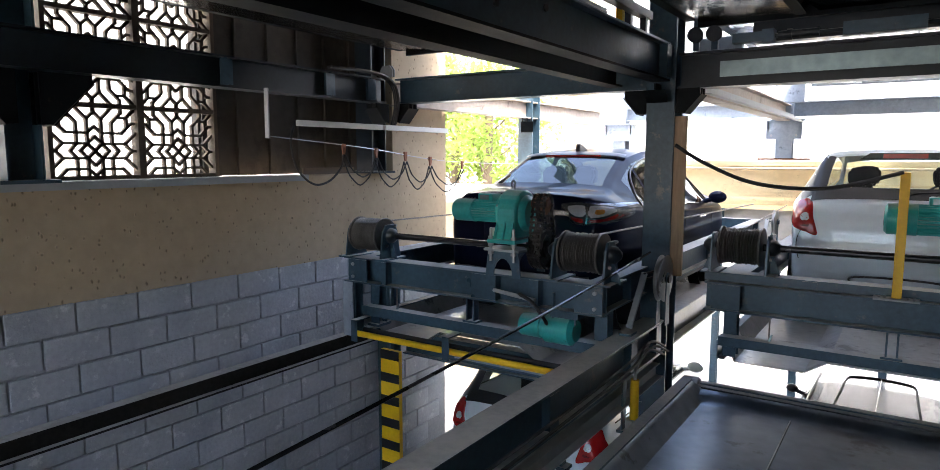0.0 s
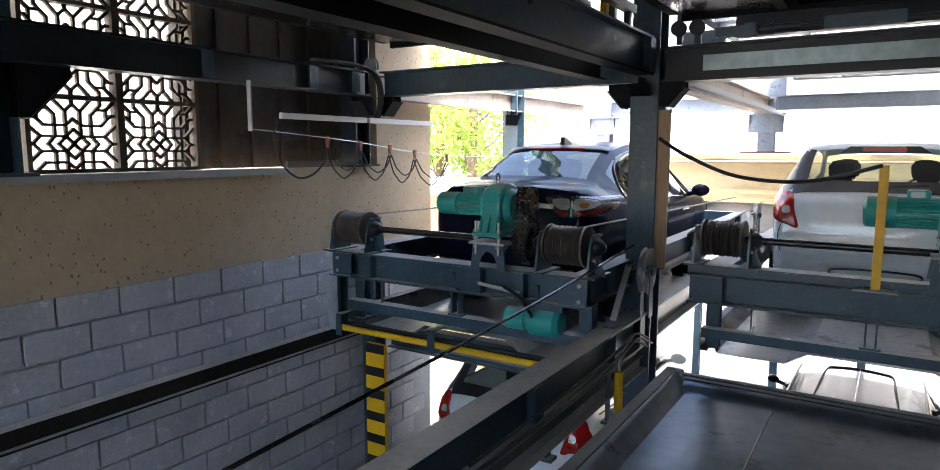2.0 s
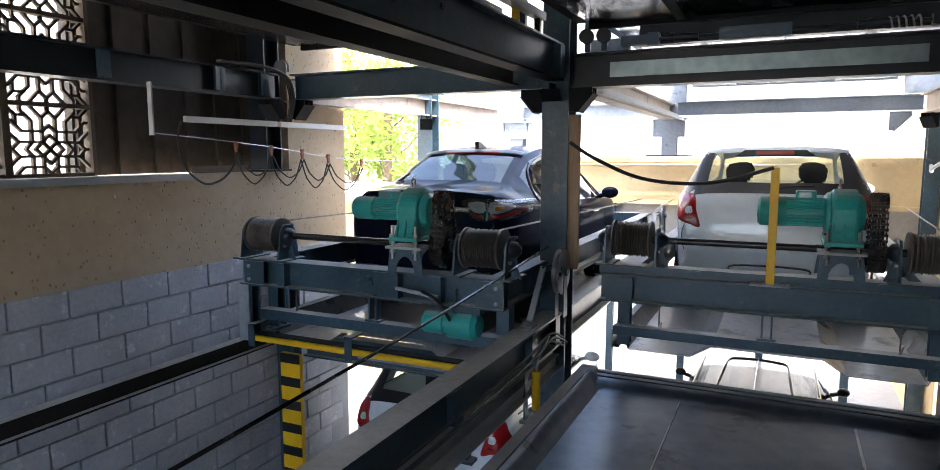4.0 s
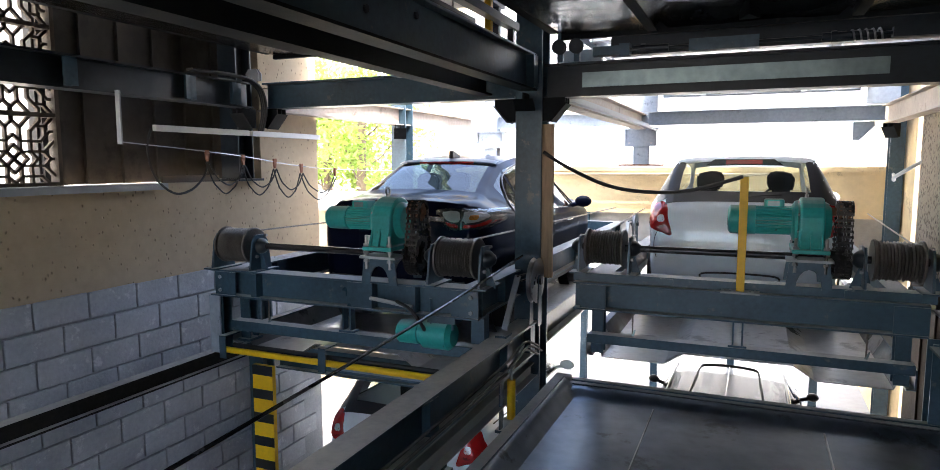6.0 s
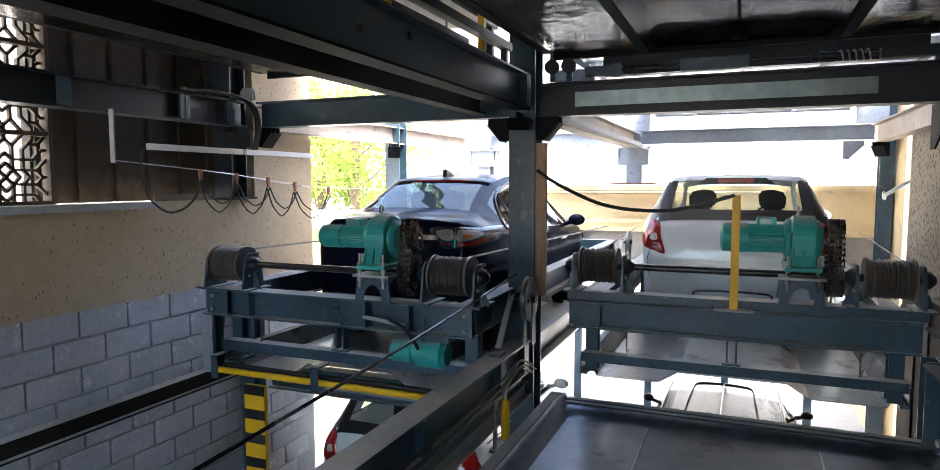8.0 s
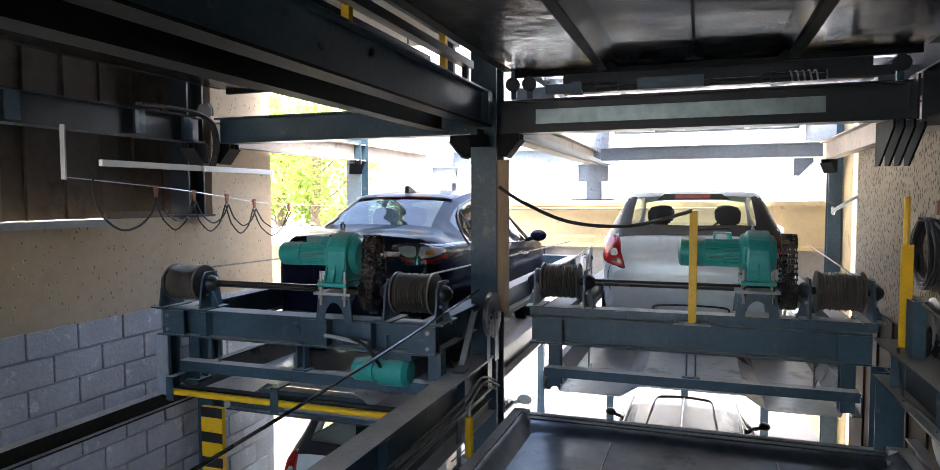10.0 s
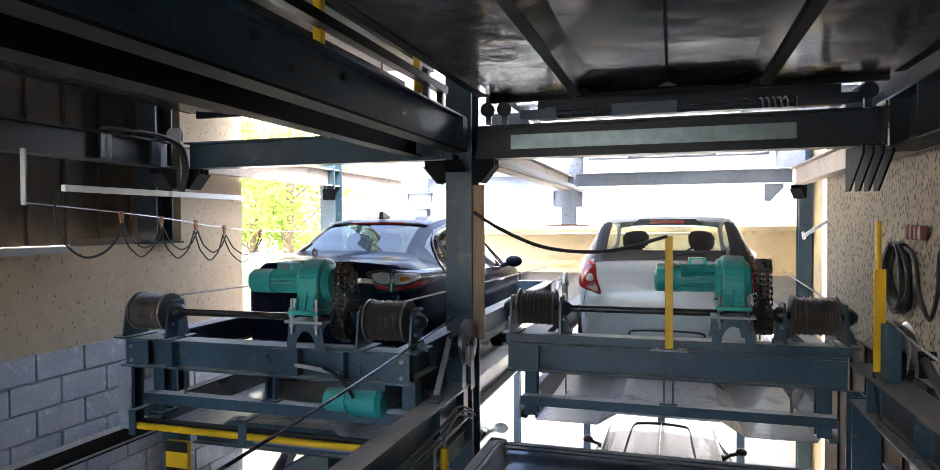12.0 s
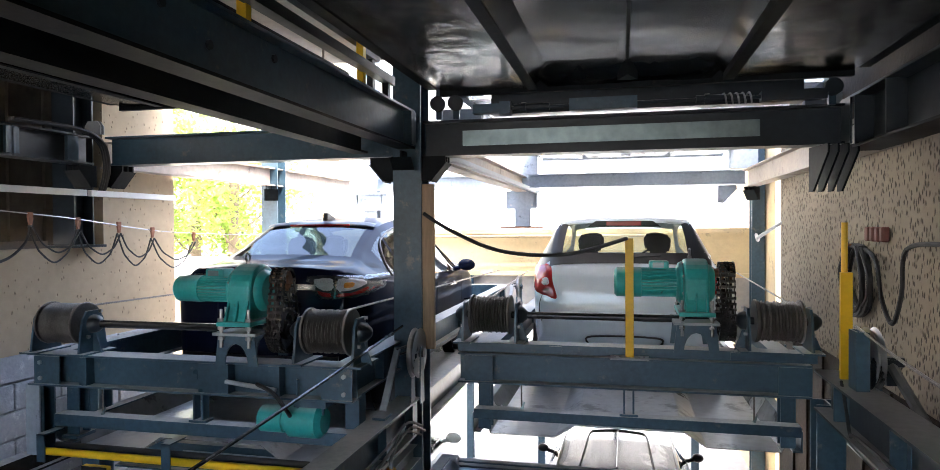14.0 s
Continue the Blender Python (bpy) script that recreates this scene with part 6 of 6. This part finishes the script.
# ---- fittings along the stucco wall ----
th = thing("yellow_post", "yellow painted post standing on the wall rail", "post", "", pose(1.13, 4.46, 2.72))
bm = B()
box(bm, -0.03, 0.03, -0.012, 0.012, 0, 0.60)
part("flat_bar", bm, YELLOW, th)
bm = B()
rod(bm, (0.0, 0.03, 0.3), (0.0, 0.03, 0.88), 0.017, 10)
part("pipe", bm, YELLOW, th)
th = thing("cable_coil", "black cable coiled and hung on the stucco wall", "cable", "", pose(1.56, 5.72, 3.36))
for k in range(9):
    bm = B()
    a = 0.20 + 0.035 * (k % 4)
    h = 0.30 + 0.03 * (k % 3)
    x = 0.035 - 0.012 * (k % 5)
    tube(bm, [(x, -a * 0.4, 0.06), (x - 0.01, -a, -0.12), (x, -a * 0.8, -h), (x, 0.02 * (k % 3), -h - 0.08), (x, a * 0.8, -h + 0.02), (x - 0.01, a, -0.12), (x, a * 0.4, 0.06), (x, -a * 0.4, 0.06)], 0.016, 6)
    part("turn", bm, RUBBER, th)
bm = B()
tube(bm, [(0.02, -0.15, 0.05), (0.0, -0.42, -0.02), (0.0, -0.52, -0.26), (0.0, -0.70, -0.40), (0.0, -0.84, -0.2), (0.0, -0.92, 0.08), (0.0, -1.5, 0.12)], 0.014, 6)
part("tail", bm, RUBBER, th)
bm = B()
rod(bm, (0.06, 0, 0.06), (-0.05, 0, 0.08), 0.01, 8)
part("hook", bm, RUST, th)
th = thing("clamp_rack", "red-brown clamps hanging above the coiled cable", "clamp", "", pose(1.58, 5.5, 3.52))
for k in range(4):
    bm = B()
    box(bm, -0.02, 0.03, -0.09 * k - 0.03, -0.09 * k + 0.03, -0.05, 0.05)
    bevelled(part("clamp", bm, mat("dusty_red_clamp", (0.16, 0.05, 0.04), 0.6), th), 0.008)
bm = B()
tube(bm, [(1.2, 4.0, 2.49), (1.17, 3.9, 2.35), (1.18, 3.78, 2.26), (1.2, 3.65, 2.33), (1.22, 3.6, 2.49)], 0.045, 10)
tagged(part("flexible_hose", bm, GREY), "grey corrugated hose looped under the wall rail", "hose")
bm = B()
tube(bm, [(1.06, 4.3, 2.74), (1.04, 4.15, 2.62), (1.03, 4.05, 2.52), (1.015, 3.9, 2.55), (1.015, 3.0, 2.57)], 0.009, 6)
tagged(part("rail_cable", bm, RUBBER), "black cable clipped along the wall rail", "cable")
bm = B()
tube(bm, [(1.64, 8.3, 3.62), (1.45, 8.6, 3.45), (1.5, 9.0, 3.40), (1.58, 9.55, 3.46)], 0.02, 8)
tagged(part("wall_conduit", bm, GREY), "pale conduit looping from the wall's end", "conduit")
bm = B()
box(bm, 1.7, 1.76, 9.0, 12.5, 0, 5.2)
setting("wall_outer", bm, YELLOWWALL, "yellow painted outer wall in the sun", "wall")

# ---- outside: raised concrete slab, planting, neighbour wall ----
bm = B()
box(bm, -9.0, -4.75, 8.6, 12.6, 2.88, 2.98)
setting("raised_slab", bm, CONCRETE, "pale concrete canopy slab in the sun", "slab")
bm = B()
box(bm, -8.8, -5.0, 9.0, 12.4, 0, 2.88)
setting("slab_wall", bm, CREAM, "brown wall under the canopy slab", "wall")
bm = B()
box(bm, -5.35, -4.95, 11.2, 11.5, 2.98, 7.2)
setting("outer_pillar", bm, YELLOWWALL, "cream pillar beyond the opening", "wall")
bm = B()
box(bm, -40, 40, 34, 34.4, 0, 16)
setting("backdrop", bm, mat("pale_far_wall", (0.82, 0.82, 0.8), 0.9, 0, 0.05, 0.3), "pale sunlit building far behind the parapet", "backdrop")
LEAF = mat("leaf_green", (0.20, 0.30, 0.08), 0.55, 0.0, 0.4, 8)
def translucent(m, colour, share):
    """Let daylight through thin leaves."""
    n, l = m.node_tree.nodes, m.node_tree.links
    tr, mix = n.new("ShaderNodeBsdfTranslucent"), n.new("ShaderNodeMixShader")
    tr.inputs["Color"].default_value, mix.inputs[0].default_value = (*colour, 1), share
    l.new(n["Principled BSDF"].outputs[0], mix.inputs[1]), l.new(tr.outputs[0], mix.inputs[2])
    l.new(mix.outputs[0], n["Material Output"].inputs["Surface"])


translucent(LEAF, (0.42, 0.52, 0.12), 0.5)
BARK = mat("bark", (0.16, 0.12, 0.09), 0.9, 0.0, 0.3, 10)


def tree(x, y, h, spread, seed, count=6000):
    rnd = random.Random(seed)
    th = thing("tree", "leafy green tree beyond the parking frame", "tree", "trees", pose(x, y, 0))
    bm = B()
    tube(bm, [(0, 0, 0), (0.08, 0.05, h * 0.25), (-0.05, 0.1, h * 0.5), (0.05, 0, h * 0.8)], 0.13, 10)
    limbs = []
    for k in range(9):
        a, z = k * 2.4, h * (0.35 + 0.06 * k)
        tip = Vector((math.cos(a) * spread * rnd.uniform(0.5, 0.9), math.sin(a) * spread * rnd.uniform(0.5, 0.9), z + h * 0.16))
        tube(bm, [(0, 0, z), tip * 0.5 + Vector((0, 0, z * 0.45)), tip], 0.022, 6)
        limbs.append(tip)
    part("trunk", bm, BARK, th)
    verts, faces = [], []
    for k in range(count):
        c = rnd.choice(limbs) + Vector((rnd.gauss(0, 0.5), rnd.gauss(0, 0.5), rnd.gauss(0, 0.45))) * spread * 0.42
        a, t, s = rnd.uniform(0, 6.28), rnd.uniform(-1, 1), rnd.uniform(0.06, 0.13)
        r = Euler((t, rnd.uniform(-1, 1), a)).to_matrix()
        i = len(verts)
        verts += [c + r @ Vector(q) * s for q in ((-1, 0, 0), (0, -0.42, 0.08), (1, 0, 0), (0, 0.42, 0.08))]
        faces.append((i, i + 1, i + 2, i + 3))
    me = bpy.data.meshes.new("crown")
    me.from_pydata([tuple(v) for v in verts], [], faces)
    me.materials.append(LEAF)
    o = new("crown", me)
    o.parent = th
    return th


tree(-9.8, 15.5, 6.5, 1.9, 3)
tree(-11.6, 16.5, 6.0, 1.7, 5)
bm = B()
box(bm, -13.4, -13, -30, 34, 0, 12)
setting("backdrop_side", bm, mat("cream_far_wall", (0.84, 0.81, 0.74), 0.9, 0, 0.08, 0.4), "cream sunlit building beyond the pierced windows", "backdrop")

# ---- lower level clutter under the left bay ----
th = thing("fire_extinguisher", "red fire extinguisher standing on the ground", "extinguisher", "", pose(-2.6, 7.4, 0.0))
bm = B()
lathe(bm, [(0, 0.0), (0, 0.08), (0.45, 0.08), (0.52, 0.04), (0.56, 0.03), (0.56, 0.0)], (0, 0, 0), "z", 18)
part("cylinder", bm, REDLAMP, th, smooth=True)
bm = B()
box(bm, -0.02, 0.06, -0.015, 0.015, 0.56, 0.62)
part("valve", bm, BLACKPAINT, th)
girder("lower_rail", "blue-grey rail beam below the sedan's pallet", "x", -3.9, -1.6, 4.75, 1.76, 1.98, 0.12)
bm = B()
box(bm, -3.3, -2.0, 4.683, 4.689, 1.82, 1.93)
tagged(part("sheet_strip", bm, PALE_DAYLIT), "pale sheet strip on the lower rail beam", "strip")

# ---- blocks of the boundary wall, as pieces ----
me = None
rnd = random.Random(4)
for row in range(11):
    z = 0.5 + row * 0.2
    if z + 0.19 > 2.69:
        break
    off = 0.2 if row % 2 else 0.0
    for c in range(15):
        y = 0.0 + off + c * 0.4
        if y + 0.39 > 5.94:
            continue
        if me is None:
            bm = B()
            box(bm, 0, 0.028, 0.006, 0.392, 0.006, 0.192)
            bmesh.ops.bevel(bm, geom=bm.edges[:], offset=0.005, segments=1, affect="EDGES")
            me = finish("block", bm, BLOCK)
        ob = new("block", me)
        ob.parent = wall_blocks
        ob.matrix_basis = pose(WX - 0.022 + rnd.uniform(-0.004, 0.003), y, z, rnd.uniform(-0.6, 0.6), 0, 0)
